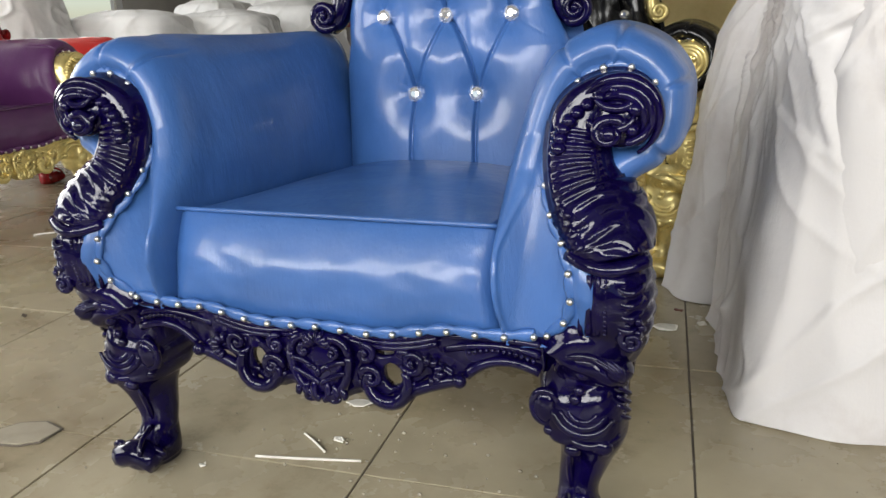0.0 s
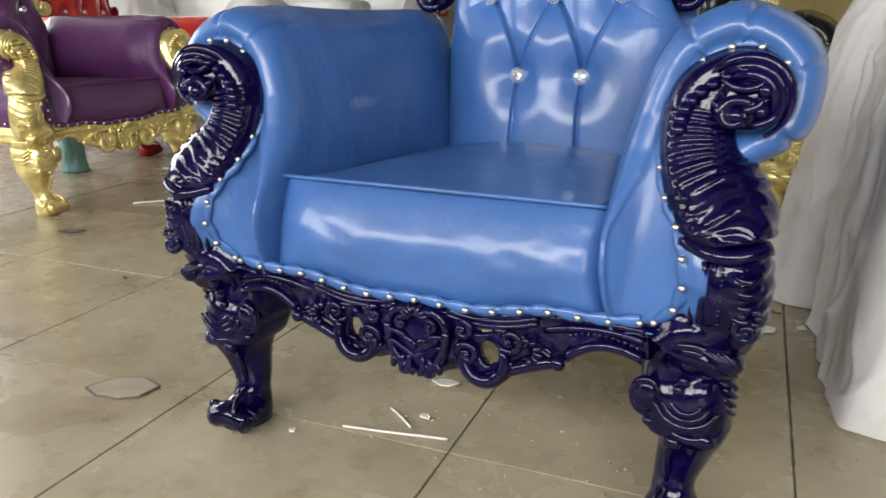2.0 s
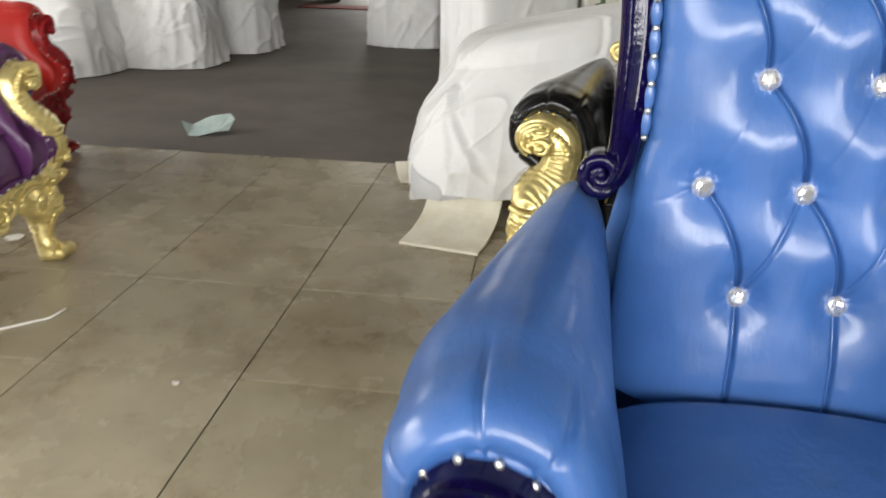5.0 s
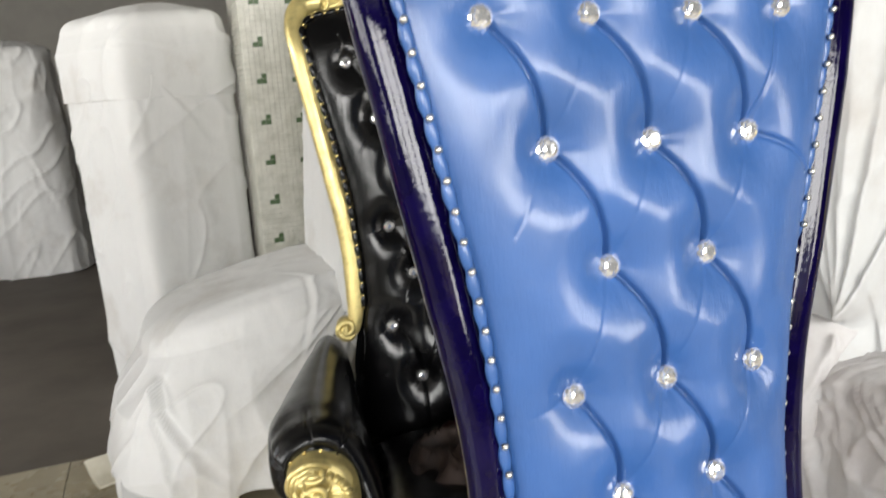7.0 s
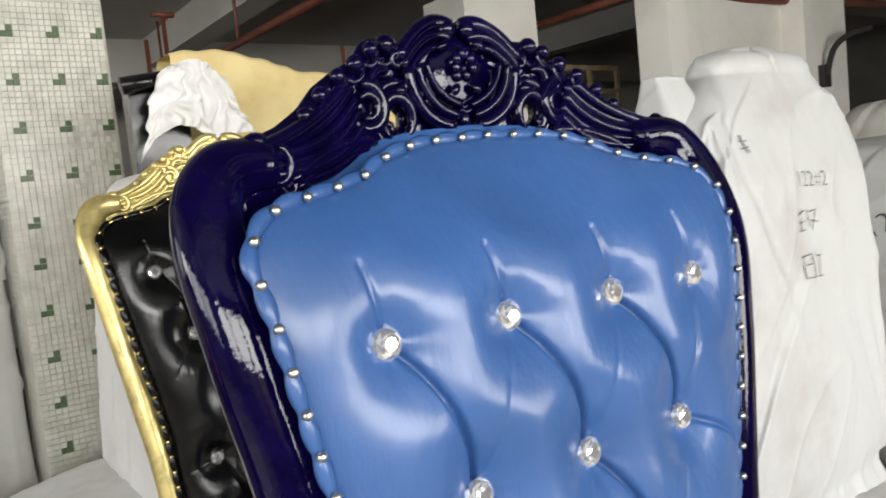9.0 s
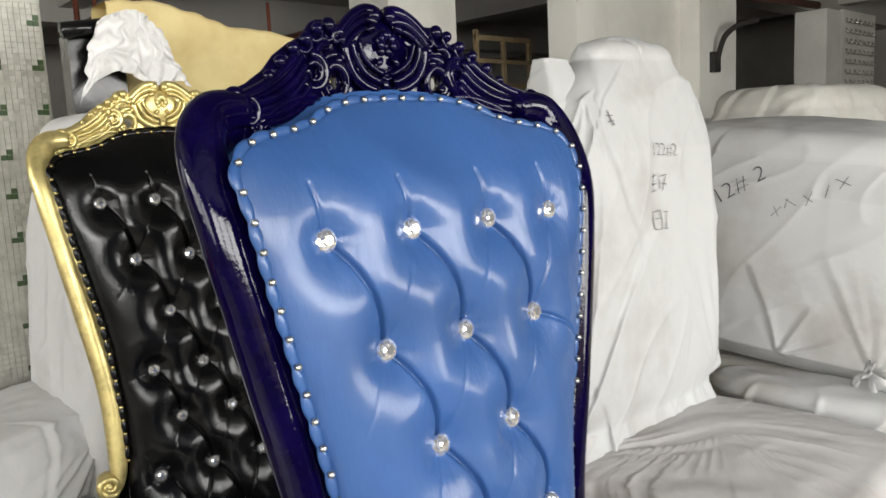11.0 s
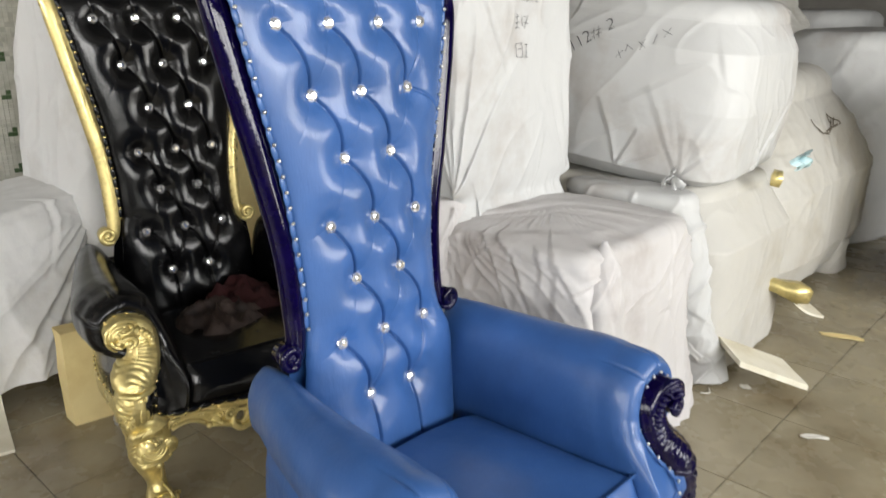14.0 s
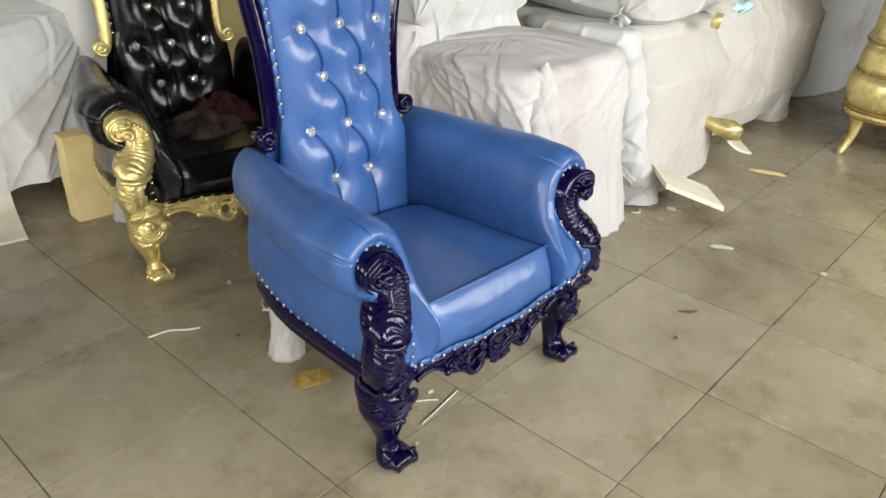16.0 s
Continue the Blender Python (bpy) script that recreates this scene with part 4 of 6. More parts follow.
        part("leg_wrap", k.mesh("leg_wrap", FOAM_WRAP), leg, "white foam wrap")
    k = Kit()
    k.rings([[(x, y, z) for y, z in ((.385, .29), (.43, .29), (.43, .36), (.385, .36))] for x in (-.375, .375)])
    k.rings([[(x, y, z) for y, z in ((-.30, .31), (.25, .31), (.25, .335), (-.30, .335))] for x in (-.43, .43)])
    part("rear_rail", k.mesh("rear_rail", carved_mat, smooth=False), chair)
    return chair


def recoloured(source, leather_mat, carved_mat, nail_mat, label, m):
    """A copy in other leather, paint and nails."""
    ob = tagged(copy_thing(source, m), label)
    swap = {BLUE: leather_mat, NAVY: carved_mat, NAVY_CARVED: carved_mat, STEEL: nail_mat}
    for p in ob.children_recursive:
        for slot in p.material_slots:
            if slot.material in swap:
                want = swap[slot.material]
                slot.link = 'OBJECT'
                slot.material = want
    return ob

# ---- the place ----
from mathutils.bvhtree import BVHTree


def slab(kit, a, b):
    (x0, y0, z0), (x1, y1, z1) = a, b
    kit.rings([[(x0, y0, z), (x1, y0, z), (x1, y1, z), (x0, y1, z)] for z in (z0, z1)])


def structure(name, boxes, mat, label=""):
    k = Kit()
    for a, b in boxes:
        slab(k, a, b)
    ob = new(name, k.mesh(name, mat, smooth=False))
    return tagged(ob, label or name.replace("_", " "), name.split("_")[0], kind="structure")


X0, X1, Y0, Y1, ZC = -7.2, 13.0, -4.8, 13.2, 3.7
floor = structure("floor", [((X0, Y0, -.12), (X1, 3.19, -.0045))], GROUT, "beige glazed floor tiles with dark dirty joints")
structure("floor_2", [((X0, 3.188, -.12), (X1, Y1 + 4, -.003))], CONCRETE, "grey-brown worn concrete floor beyond the tiles")
# unseen near half of the ceiling, darkened to weaken the bounce
structure("ceiling_2", [((X0, Y0, ZC + .001), (X1, 1.6, ZC + .2))], BOUNCE_CUT, "unseen near ceiling, darkened to cut bounced light")
structure("ceiling", [((X0, 1.6, ZC), (X1, Y1, ZC + .2))] + [((X0, y, ZC - .45), (X1, y + .3, ZC - .001)) for y in (-1.5, 3.6, 8.2)] + [((x, Y0, ZC - .3), (x + .25, Y1, ZC - .002)) for x in (-3.0, 1.9, 6.6, 10.5)], CEILING, "dark grey concrete ceiling with beams")
# walls with the windows
def window_wall(name, fixed, spans, low, high, ends, along_x, label):
    """A wall with openings; spans are (middle, width)."""
    def b(a0, a1, z0, z1):
        return ((a0, fixed - .2, z0), (a1, fixed, z1)) if along_x else ((fixed - .2, a0, z0), (fixed, a1, z1))
    cuts = [ends[0]] + [e for m, w in spans for e in (m - w / 2, m + w / 2)] + [ends[1]]
    boxes = [b(*ends, 0, low), b(*ends, high, ZC)] + [b(cuts[i], cuts[i + 1], low, high) for i in range(0, len(cuts), 2)]
    # the unseen south wall is darkened so that it bounces and reflects less
    wall = structure(name, boxes, BOUNCE_CUT if along_x else PLASTER, label)
    for n, (m, w) in enumerate(spans):
        win = tagged(new("window_%d" % (n + 1)), "large window in a pale metal frame", "window", kind="structure")
        k = Kit()
        a0, a1, t = m - w / 2, m + w / 2, .05
        for u0, u1, z0, z1 in ((a0, a0 + t, low, high), (a1 - t, a1, low, high), (a0 + t, a1 - t, low, low + t), (a0 + t, a1 - t, high - t, high), (m - t / 2, m + t / 2, low + t, high - t)):
            if along_x:
                slab(k, (u0, fixed - .17, z0), (u1, fixed - .11, z1))
            else:
                slab(k, (fixed - .17, u0, z0), (fixed - .11, u1, z1))
        part("window_frame", k.mesh("window_frame", PAINT, smooth=False), win)
    return wall


window_wall("wall_south", Y0, SOUTH, 1.05, 3.05, (X0, X1), True, "unseen wall with large windows, darkened to cut bounced light")
window_wall("wall_west", X0, [(y, 2.3) for y in WEST], .95, 2.95, (Y0, Y1), False, "pale plaster side wall with large windows")
structure("wall_east", [((X1, Y0, 0), (X1 + .2, Y1, ZC))], PLASTER, "pale plaster side wall")
structure("wall_north", [((X0, Y1, 0), (-4.35, Y1 + .2, ZC)), ((-4.35, Y1, 2.2), (-2.55, Y1 + .2, ZC)), ((-2.55, Y1, 0), (X1, Y1 + .2, ZC))], PLASTER, "far plaster wall with a doorway")
structure("wall_porch", [((-5.4, Y1 + 3.8, 0), (-1.4, Y1 + 4, 3)), ((-5.4, Y1 + .2, 0), (-5.2, Y1 + 3.8, 3)), ((-1.6, Y1 + .2, 0), (-1.4, Y1 + 3.8, 3)), ((-5.4, Y1 + .2, 3), (-1.4, Y1 + 4, 3.1))], PAINT, "bright white porch beyond the doorway")


# columns
def column(x, y, w, d, label="off-white painted square concrete column"):
    return structure("column", [((x, y, 0), (x + w, y + d, ZC - .45))], PAINT, label)


# mosaic pillar
WHITE_TILE = dusty("white_mosaic", (.70, .69, .62), (.50, .50, .43), .35, 14)
GREEN_TILE = dusty("green_mosaic", (.10, .16, .07), (.06, .10, .05), .35, 20)
PX, PY, PW = -.115, 3.49, .48
pillar = structure("pillar", [((PX + .006, PY + .006, 0), (PX + PW - .006, PY + PW, ZC - .45))], dusty("mosaic_grout", (.60, .59, .53), (.45, .45, .39), .8, 20), "square pillar faced with white and green mosaic")
pitch = .0255
green_at = set()
for r in range(0, 14):
    for cx, cols in ((-.03, 2), (.142, 2), (.322, 1)):
        i = round((cx - PX) / pitch) - 1
        j = round((.245 + .2 * r) / pitch)
        for di, dj in ((0, 0), (1, 0), (1, 1)):
            if i + di < int(PW / pitch):
                green_at.add((i + di, j + dj))
piece = Kit()
slab(piece, (0.001, 0, .001), (pitch - .001, .008, pitch - .001))
green_me = piece.mesh("green_tile", GREEN_TILE, smooth=False)
rest = Kit()
rng = random.Random(4)
for i in range(int(PW / pitch)):
    for j in range(int(3.2 / pitch)):
        x, z = PX + .002 + i * pitch, j * pitch
        if (i, j) in green_at:
            part("mosaic_tile", green_me, pillar, "", pose(x, PY - .003, z))
        elif not (rng.random() < .25 and x > .12 and 1.4 < z < 2.3):
            q = rng.uniform(0, .0015)
            slab(rest, (x + .001, PY - .002 - q, z + .001), (x + pitch - .001, PY + .006, z + pitch - .001))
for i in range(int(PW / pitch)):
    for j in range(int(3.2 / pitch)):
        y, z = PY + .004 + i * pitch, j * pitch
        slab(rest, (PX - .002, y + .001, z + .001), (PX + .006, y + pitch - .001, z + pitch - .001))
tagged(part("mosaic_field", rest.mesh("mosaic_field", WHITE_TILE, smooth=False), pillar, "small white mosaic tiles"), kind="stuff")

# ---- thrones ----
blue = throne_chair(BLUE, NAVY, NAVY_CARVED, STEEL, "tall blue leather throne with navy lacquered carving", pose(.07, 0, 0, 0, 0, -2.5))
black = recoloured(blue, BLACK, GOLD, BRASS, "tall black leather throne with gold carving", pose(.192, 1.447, 0, 0, 0, -9))
# the black throne has a wider seat under the same back
for p in black.children:
    high = p.matrix_basis.translation.z + max(v.co.z for v in p.data.vertices)
    if high < .85:
        p.matrix_basis = Matrix.Diagonal((1.07, 1, 1, 1)) @ p.matrix_basis
purple = recoloured(blue, PURPLE, GOLD, STEEL, "purple leather throne with gold carving", pose(-2.462, 1.252, 0, 0, 0, 88))
red = recoloured(blue, RED, RED_PAINT, STEEL, "red leather throne with red lacquered carving", pose(-3.19, 2.53, 0, 0, 0, 97))
red.scale = (1.1, 1.0, 1.0)
TEAL_WRAP = cover_cloth("teal_foam_wrap", (.16, .33, .32), (.10, .22, .22), weave=False)
for p in purple.children_recursive:
    if p.name.startswith("leg_wrap"):
        p.material_slots[0].link = 'OBJECT'
        p.material_slots[0].material = TEAL_WRAP
        tagged(p, "teal foam wrap")


# ---- wrapped furniture ----
def crumple(rings, count, ties, deep, seed):
    """Long creases of finite length, some of them running out from ties (x, y, z, number, reach)."""
    rnd = random.Random(seed)
    p = np.array(rings)
    mid = p.mean(1, keepdims=True)
    step = np.linalg.norm(np.diff(p, axis=1, append=p[:, :1])[:, :, :2], axis=2)
    s = np.cumsum(step, 1)
    around = float(s[0, -1])
    s = s / s[:, -1:] * around
    up = p[:, :, 2] + np.maximum(0, np.arange(len(rings)) - (len(rings) - 9))[:, None] * .008
    out = np.zeros_like(s)
    z0, z1 = float(up.min()), float(up.max())
    lines = []
    for _ in range(count):
        a = radians(rnd.choice((rnd.gauss(90, 16), rnd.gauss(65, 18), rnd.gauss(115, 18), rnd.uniform(0, 180))))
        lines.append((rnd.uniform(0, around), rnd.uniform(z0, z1), a, rnd.uniform(.08, .50), deep * rnd.uniform(.2, .8) * rnd.choice((1, 1, -.6)), False))
    for tx, ty, tz, number, reach, a0, a1 in ties:
        i, j = divmod(int(np.argmin(((p - np.array((tx, ty, tz))) ** 2).sum(2))), p.shape[1])
        for n in range(number):
            a = radians(a0 + (a1 - a0) * (n + rnd.uniform(-.7, .7)) / max(1, number - 1))
            lines.append((float(s[i, j]), float(up[i, j]), a, reach * rnd.uniform(.25, 1.0), deep * rnd.choice((.25, .4, .5, .7, 1.0, 1.3)), True))
    for s0, u0, a, size, amp, fan in lines:
        ds = (s - s0 + around / 2) % around - around / 2
        du = up - u0
        along_d = ds * math.cos(a) + du * math.sin(a)
        across = -ds * math.sin(a) + du * math.cos(a)
        across = across + .16 * along_d ** 2 * rnd.uniform(-1, 1) / max(.1, size)
        if fan:
            w = np.clip(along_d / .03, 0, 1) * np.clip(1 - along_d / size, 0, 1) ** .7
            thin = .004 + .022 * np.clip(along_d, 0, 1)
        else:
            w = np.clip(1 - (along_d / size) ** 2, 0, 1)
            thin = rnd.uniform(.005, .013)
        side = np.where(across > 0, 1.0, 3.0)
        out += amp * w * (np.exp(-np.abs(across) / (thin * side)) - .45 * np.exp(-((across - 2.2 * thin) / (1.3 * thin)) ** 2))
    way = p - mid
    way[:, :, 2] = 0
    way /= np.maximum(1e-6, np.linalg.norm(way, axis=2, keepdims=True))
    p = p + way * out[:, :, None]
    p[-9:, :, 2] += out[-9:] * .5
    for r, row in enumerate(p):
        rings[r] = [tuple(float(c) for c in v) for v in row]


def cover_mesh(name, mat, rows, top=.06, folds=.02, seed=0, n_around=210, n_up=120, sag=.0, gathers=(), creases=(), drape=.0, horns=(), tilt=.0, wrinkles=0, ties=(), deep=.011, low=.004):
    """A cloth cover over a block. rows: z, centre x, centre y, half x, half y, squareness."""
    rows = np.array(rows, float)
    z0, z1 = rows[0][0], rows[-1][0]
    k = Kit()
    rings = []
    ups = list(np.linspace(0, 1, n_up)) + [1.0] * 9

    def at(z):
        return [float(np.interp(z, rows[:, 0], rows[:, c])) for c in range(1, 6)]
    for i, u in enumerate(ups):
        over = max(0, i - n_up + 1)
        ang = over / 9 * math.pi / 2
        z = z0 + (z1 - top - z0) * u if over == 0 else z1 - top + top * math.sin(ang)
        cx, cy, hx, hy, sq = at(z0 + (z1 - z0) * u)
        inset = 0 if over == 0 else top * (1 - math.cos(ang))
        ring = []
        for j in range(n_around):
            a = 2 * math.pi * j / n_around
            c, s = math.cos(a), math.sin(a)
            q = (abs(c) ** sq + abs(s) ** sq) ** (-1 / sq)
            ux, uy = q * c, q * s
            p = Vector((cx + ux * hx, cy + uy * hy, z))
            h = noise.noise(Vector((p.x * 2 + seed, p.y * 2, z * 1.8 - 9)))
            w = .3 * h
            f = (1 - abs(noise.noise(Vector((p.x * 3.0 + seed + w, p.y * 3.0 + w, z * .7 + w))))) ** 2
            g = (1 - abs(noise.noise(Vector(((p.x - .7 * z) * 4 + seed, (p.y + .5 * z) * 4, z * .8 + 5 + w))))) ** 14
            rim = min(1.0, (z1 - z) / .18)
            d = folds * ((.8 * f - .5) * (.4 + .6 * rim) + .9 * g + .8 * h)
            if drape:
                hang = (1 - .75 * (z - z0) / (z1 - z0)) * rim ** 2
                d += drape * hang * (1.6 * (1 - abs(noise.noise(Vector((p.x * 6 + seed + w, p.y * 6 + w, z * .4))))) ** 3 - .7)
            for gx, gy, gz, reach, amp, lines in creases:
                v = p - Vector((gx, gy, gz))
                far = v.length
                turn = math.atan2(v.z, v.x - .6 * v.y)
                bend = .35 * noise.noise(Vector((far * 3, seed, 1)))
                rib = (1 - abs(noise.noise(Vector(((turn + bend) * lines + seed, seed, far * 1.6))))) ** 7
                d += .75 * amp * (rib - .18) * math.exp(-far / reach) * min(1, far / .06)
            for gz, width, pull, amp in gathers:
                w = math.exp(-((z - gz) / width) ** 2)
                d += w * (amp * (1 - 2 * abs(noise.noise(Vector((p.x * 16 + seed, p.y * 16, z * 1.2))))) - pull)
            for ha, hw, lift, out in horns:
                inset_here = inset * (1 - math.exp(-(((math.degrees(a) - ha + 180) % 360 - 180) / hw) ** 2))
                break
            else:
                inset_here = inset
            x = cx + ux * max(.01, hx - inset_here + d)
            y = cy + uy * max(.01, hy - inset_here + d)
            zz = z + (folds * .5 * h if over else 0) + tilt * (x - cx) * max(0.0, (z - z0) / (z1 - z0))
            for ha, hw, lift, out in horns:
                off = (math.degrees(a) - ha + 180) % 360 - 180
                m = math.exp(-(off / hw) ** 2) * max(0.0, min(1.0, (z - (z1 - top - .22)) / (top + .2))) ** 1.5
                x, y, zz = x + c * out * m, y + s * out * m, zz + lift * m
            ring.append((x, y, max(low, zz)))
        rings.append(ring)
    cx, cy, hx, hy, sq = at(z1)
    if wrinkles or ties:
        crumple(rings, wrinkles, ties, deep, seed)
    rim = rings[n_up + 8]
    level = sum(v[2] for v in rim) / len(rim)
    for t in np.linspace(.94, .03, 18):
        ring = []
        for x, y, z in rim:
            x2, y2 = cx + (x - cx) * t, cy + (y - cy) * t
            h = noise.noise(Vector((x2 * 3 + seed, y2 * 3, 2.0))) + .5 * (1 - 2 * abs(noise.noise(Vector((x2 * 6 + seed, y2 * 4, 4.0)))))
            up = sag * (1 - t * t) + folds * .8 * h * (1 - t ** 4)
            for gx, gy, gz, reach, amp, lines in creases:
                v = Vector((x2 - gx, y2 - gy, 0))
                far = v.length
                turn = math.atan2(v.y, v.x) + .3 * noise.noise(Vector((far * 3, seed, 1)))
                rib = (1 - abs(noise.noise(Vector((turn * lines + seed, seed, far * 1.2))))) ** 5
                up += .8 * amp * rib * math.exp(-far / reach) * min(1, far / .06) * (1 - t ** 6)
            flat = level + tilt * (x2 - cx)
            ring.append((x2, y2, flat + (z - level - tilt * (x - cx)) * t ** 4 + up))
        rings.append(ring)
    k.rings(rings)
    return k.mesh(name, mat)


def wrapped(name, label, category, covers, group="wrapped furniture"):
    ob = thing(name, label, category, None, group)
    for pname, mat, rows, kw in covers:
        part(pname, cover_mesh(pname, mat, rows, **kw), ob)
    return ob


# tall wrapped throne beside the blue one
wrap_a = wrapped("wrapped_throne", "tall throne wrapped in white cloth with pen marks", "wrapped chair", [
    ("seat_cover", CLOTH_WARM, [(0, 1.27, .58, .53, .50, 7), (.3, 1.25, .62, .50, .49, 7), (.6, 1.24, .62, .47, .48, 7), (.90, 1.25, .62, .43, .46, 7)],
     dict(top=.06, folds=.010, seed=3, sag=.03, drape=.020, n_around=460, n_up=150, wrinkles=40, deep=.016, creases=((.86, .86, .98, .8, .018, 6.5),), ties=((.80, .86, .86, 12, .8, 190, 340), (.95, .14, .84, 6, .4, 200, 340), (1.66, .16, .82, 9, .7, 190, 345)))),
    ("skirt", CLOTH_WARM, [(0, .93, .97, .31, .17, 4), (.4, .94, .97, .265, .17, 4), (.8, .96, .96, .24, .16, 4), (1.0, .99, .95, .19, .14, 4)], dict(top=.05, folds=.008, seed=15, drape=.030, wrinkles=14, deep=.010, ties=((.86, .80, .98, 9, .9, 250, 290),))),
    ("arm_bump", CLOTH_WARM, [(.03, .985, .22, .11, .06, 2.6), (.45, .97, .185, .10, .058, 2.6), (.70, .965, .17, .095, .058, 2.4), (.84, .965, .175, .07, .052, 2.2), (.905, .97, .185, .036, .036, 2), (.935, .975, .19, .012, .016, 2)],
     dict(top=.012, folds=.007, seed=5, n_around=160, n_up=110, wrinkles=5, deep=.010, ties=((.965, .12, .90, 7, .5, 235, 305),))),
    ("back_cover", CLOTH, [(.70, 1.25, .93, .43, .18, 5), (.98, 1.25, .93, .385, .155, 5), (1.2, 1.24, .93, .385, .165, 5), (1.6, 1.24, .94, .40, .175, 5), (1.82, 1.245, .95, .39, .165, 4.5), (1.98, 1.29, .97, .365, .14, 3.4), (2.105, 1.33, .97, .22, .10, 2.6)],
     dict(top=.06, folds=.007, seed=11, drape=.003, sag=.02, n_around=460, n_up=190, wrinkles=26, deep=.018, gathers=((.97, .05, .02, .007),), ties=((.87, .80, .98, 15, 1.15, 58, 112), (1.60, .80, .98, 7, .6, 85, 125), (1.0, .84, 1.97, 8, .7, 245, 300)))),
    ("cover_corner", CLOTH, [(1.66, 1.0, .95, .12, .10, 4), (1.85, .985, .96, .105, .085, 5), (1.97, .985, .97, .075, .055, 5), (2.045, .985, .985, .055, .028, 6)], dict(top=.006, folds=.006, seed=13, n_around=90, n_up=50, wrinkles=10, deep=.008)),
])
# wide wrapped chair behind it, turned a little
wrap_b = wrapped("wrapped_sofa", "wide sofa chair bagged in white cloth with pen marks", "wrapped chair", [
    ("back_cover", CLOTH, [(-.43, .05, 0, .48, .48, 4), (-.35, .05, 0, .56, .56, 6), (0, .04, 0, .60, .59, 6), (.30, .03, .0, .59, .58, 5), (.44, .02, .02, .54, .53, 4)],
     dict(top=.10, folds=.006, seed=21, sag=.04, n_around=480, n_up=150, wrinkles=26, deep=.014, ties=((.414, -.60, -.36, 9, .6, 50, 118), (.10, -.58, -.40, 5, .35, 40, 120)), low=-9)),
    ("seat_cover", FOAM_WRAP, [(.03, 2.42, .75, .48, .62, 5), (.4, 2.40, .74, .50, .60, 6), (.7, 2.38, .74, .52, .62, 6), (.92, 2.40, .80, .46, .55, 5)], dict(top=.06, folds=.006, seed=27, drape=.007, n_around=300, wrinkles=6, deep=.006)),
    ("loose_cover", CLOTH, [(.02, 1.98, .30, .12, .22, 2.5), (.12, 1.98, .34, .11, .24, 2.5), (.35, 1.92, .42, .12, .26, 2.5), (.7, 1.88, .50, .14, .30, 2.5), (.93, 1.86, .60, .14, .34, 2.5)],
     dict(top=.05, folds=.022, seed=31, wrinkles=20, deep=.014, ties=((1.9, .2, .12, 8, .5, 20, 160),))),
])
for p in wrap_b.children:
    if p.name.startswith("back_cover"):
        p.matrix_local = pose(2.47, .84, 1.37, 0, 6, -84)
k = Kit()
for dy, dz, size in ((-.05, -.035, .020), (.045, -.045, .017), (-.02, -.07, .013), (.0, .03, .018)):
    way = smooth_path([(0, 0), (dy * .6, dz * .3), (dy, dz)], 10)
    k.rings([[(1.895 - .018 * math.sin(math.pi * i / 9) + r * .7 * math.cos(a), .40 + q[0] + r * math.cos(a + .6), .985 + q[1] + r * math.sin(a) * (1 + .3 * math.sin(3 * a))) for a in (2 * math.pi * n / 18 for n in range(18))]
             for i, q in enumerate(way) for r in (size * (.55 + .5 * i / 9 - .45 * (i == 9)),)])
part("knot", k.mesh("knot", CLOTH), wrap_b, "gathered cloth knot")
wrap_c = wrapped("wrapped_sofa", "bulky sofa bagged in cloudy foam sheet", "wrapped chair", [
    ("cover", FOAM_WRAP, [(.10, 3.76, .80, .86, .56, 5), (.3, 3.77, .80, .97, .62, 6), (.8, 3.77, .82, 1.01, .64, 6), (1.15, 3.75, .90, .95, .58, 5), (1.36, 3.72, .92, .82, .48, 4)], dict(top=.17, folds=.012, seed=41, n_around=300, drape=.003, wrinkles=5, deep=.008, ties=((2.85, .25, .95, 7, .7, 250, 350), (4.4, .25, 1.0, 6, .6, 190, 290)))),
    ("foot_cover", FOAM_WRAP, [(.0, 4.15, .30, .16, .12, 2.5), (.25, 4.12, .34, .18, .16, 2.5)], dict(top=.05, folds=.01, seed=43)),
])
for i, (x, y, z, hx, hy, h, s) in enumerate(((3.62, 1.3, 1.30, .80, .45, .72, 51), (6.1, .75, .0, 1.35, .6, 1.55, 52), (5.3, 1.6, 1.35, .7, .5, .5, 53), (7.4, 1.6, 0, .9, .7, 1.7, 54), (3.5, 2.4, .0, .7, .5, 1.95, 55), (5.2, 2.9, 0, .8, .5, 1.9, 56))):
    wrapped("wrapped_bundle", "bundle of furniture bagged in white cloth", "wrapped bundle",
            [("cover", CLOTH if i % 2 else FOAM_WRAP, [(z, x, y, hx, hy, 4), (z + h * .6, x, y, hx * .97, hy * .97, 4), (z + h, x, y, hx * .8, hy * .8, 3)], dict(top=.12, folds=.02, seed=s, n_around=130, n_up=60, wrinkles=26, deep=.028))])
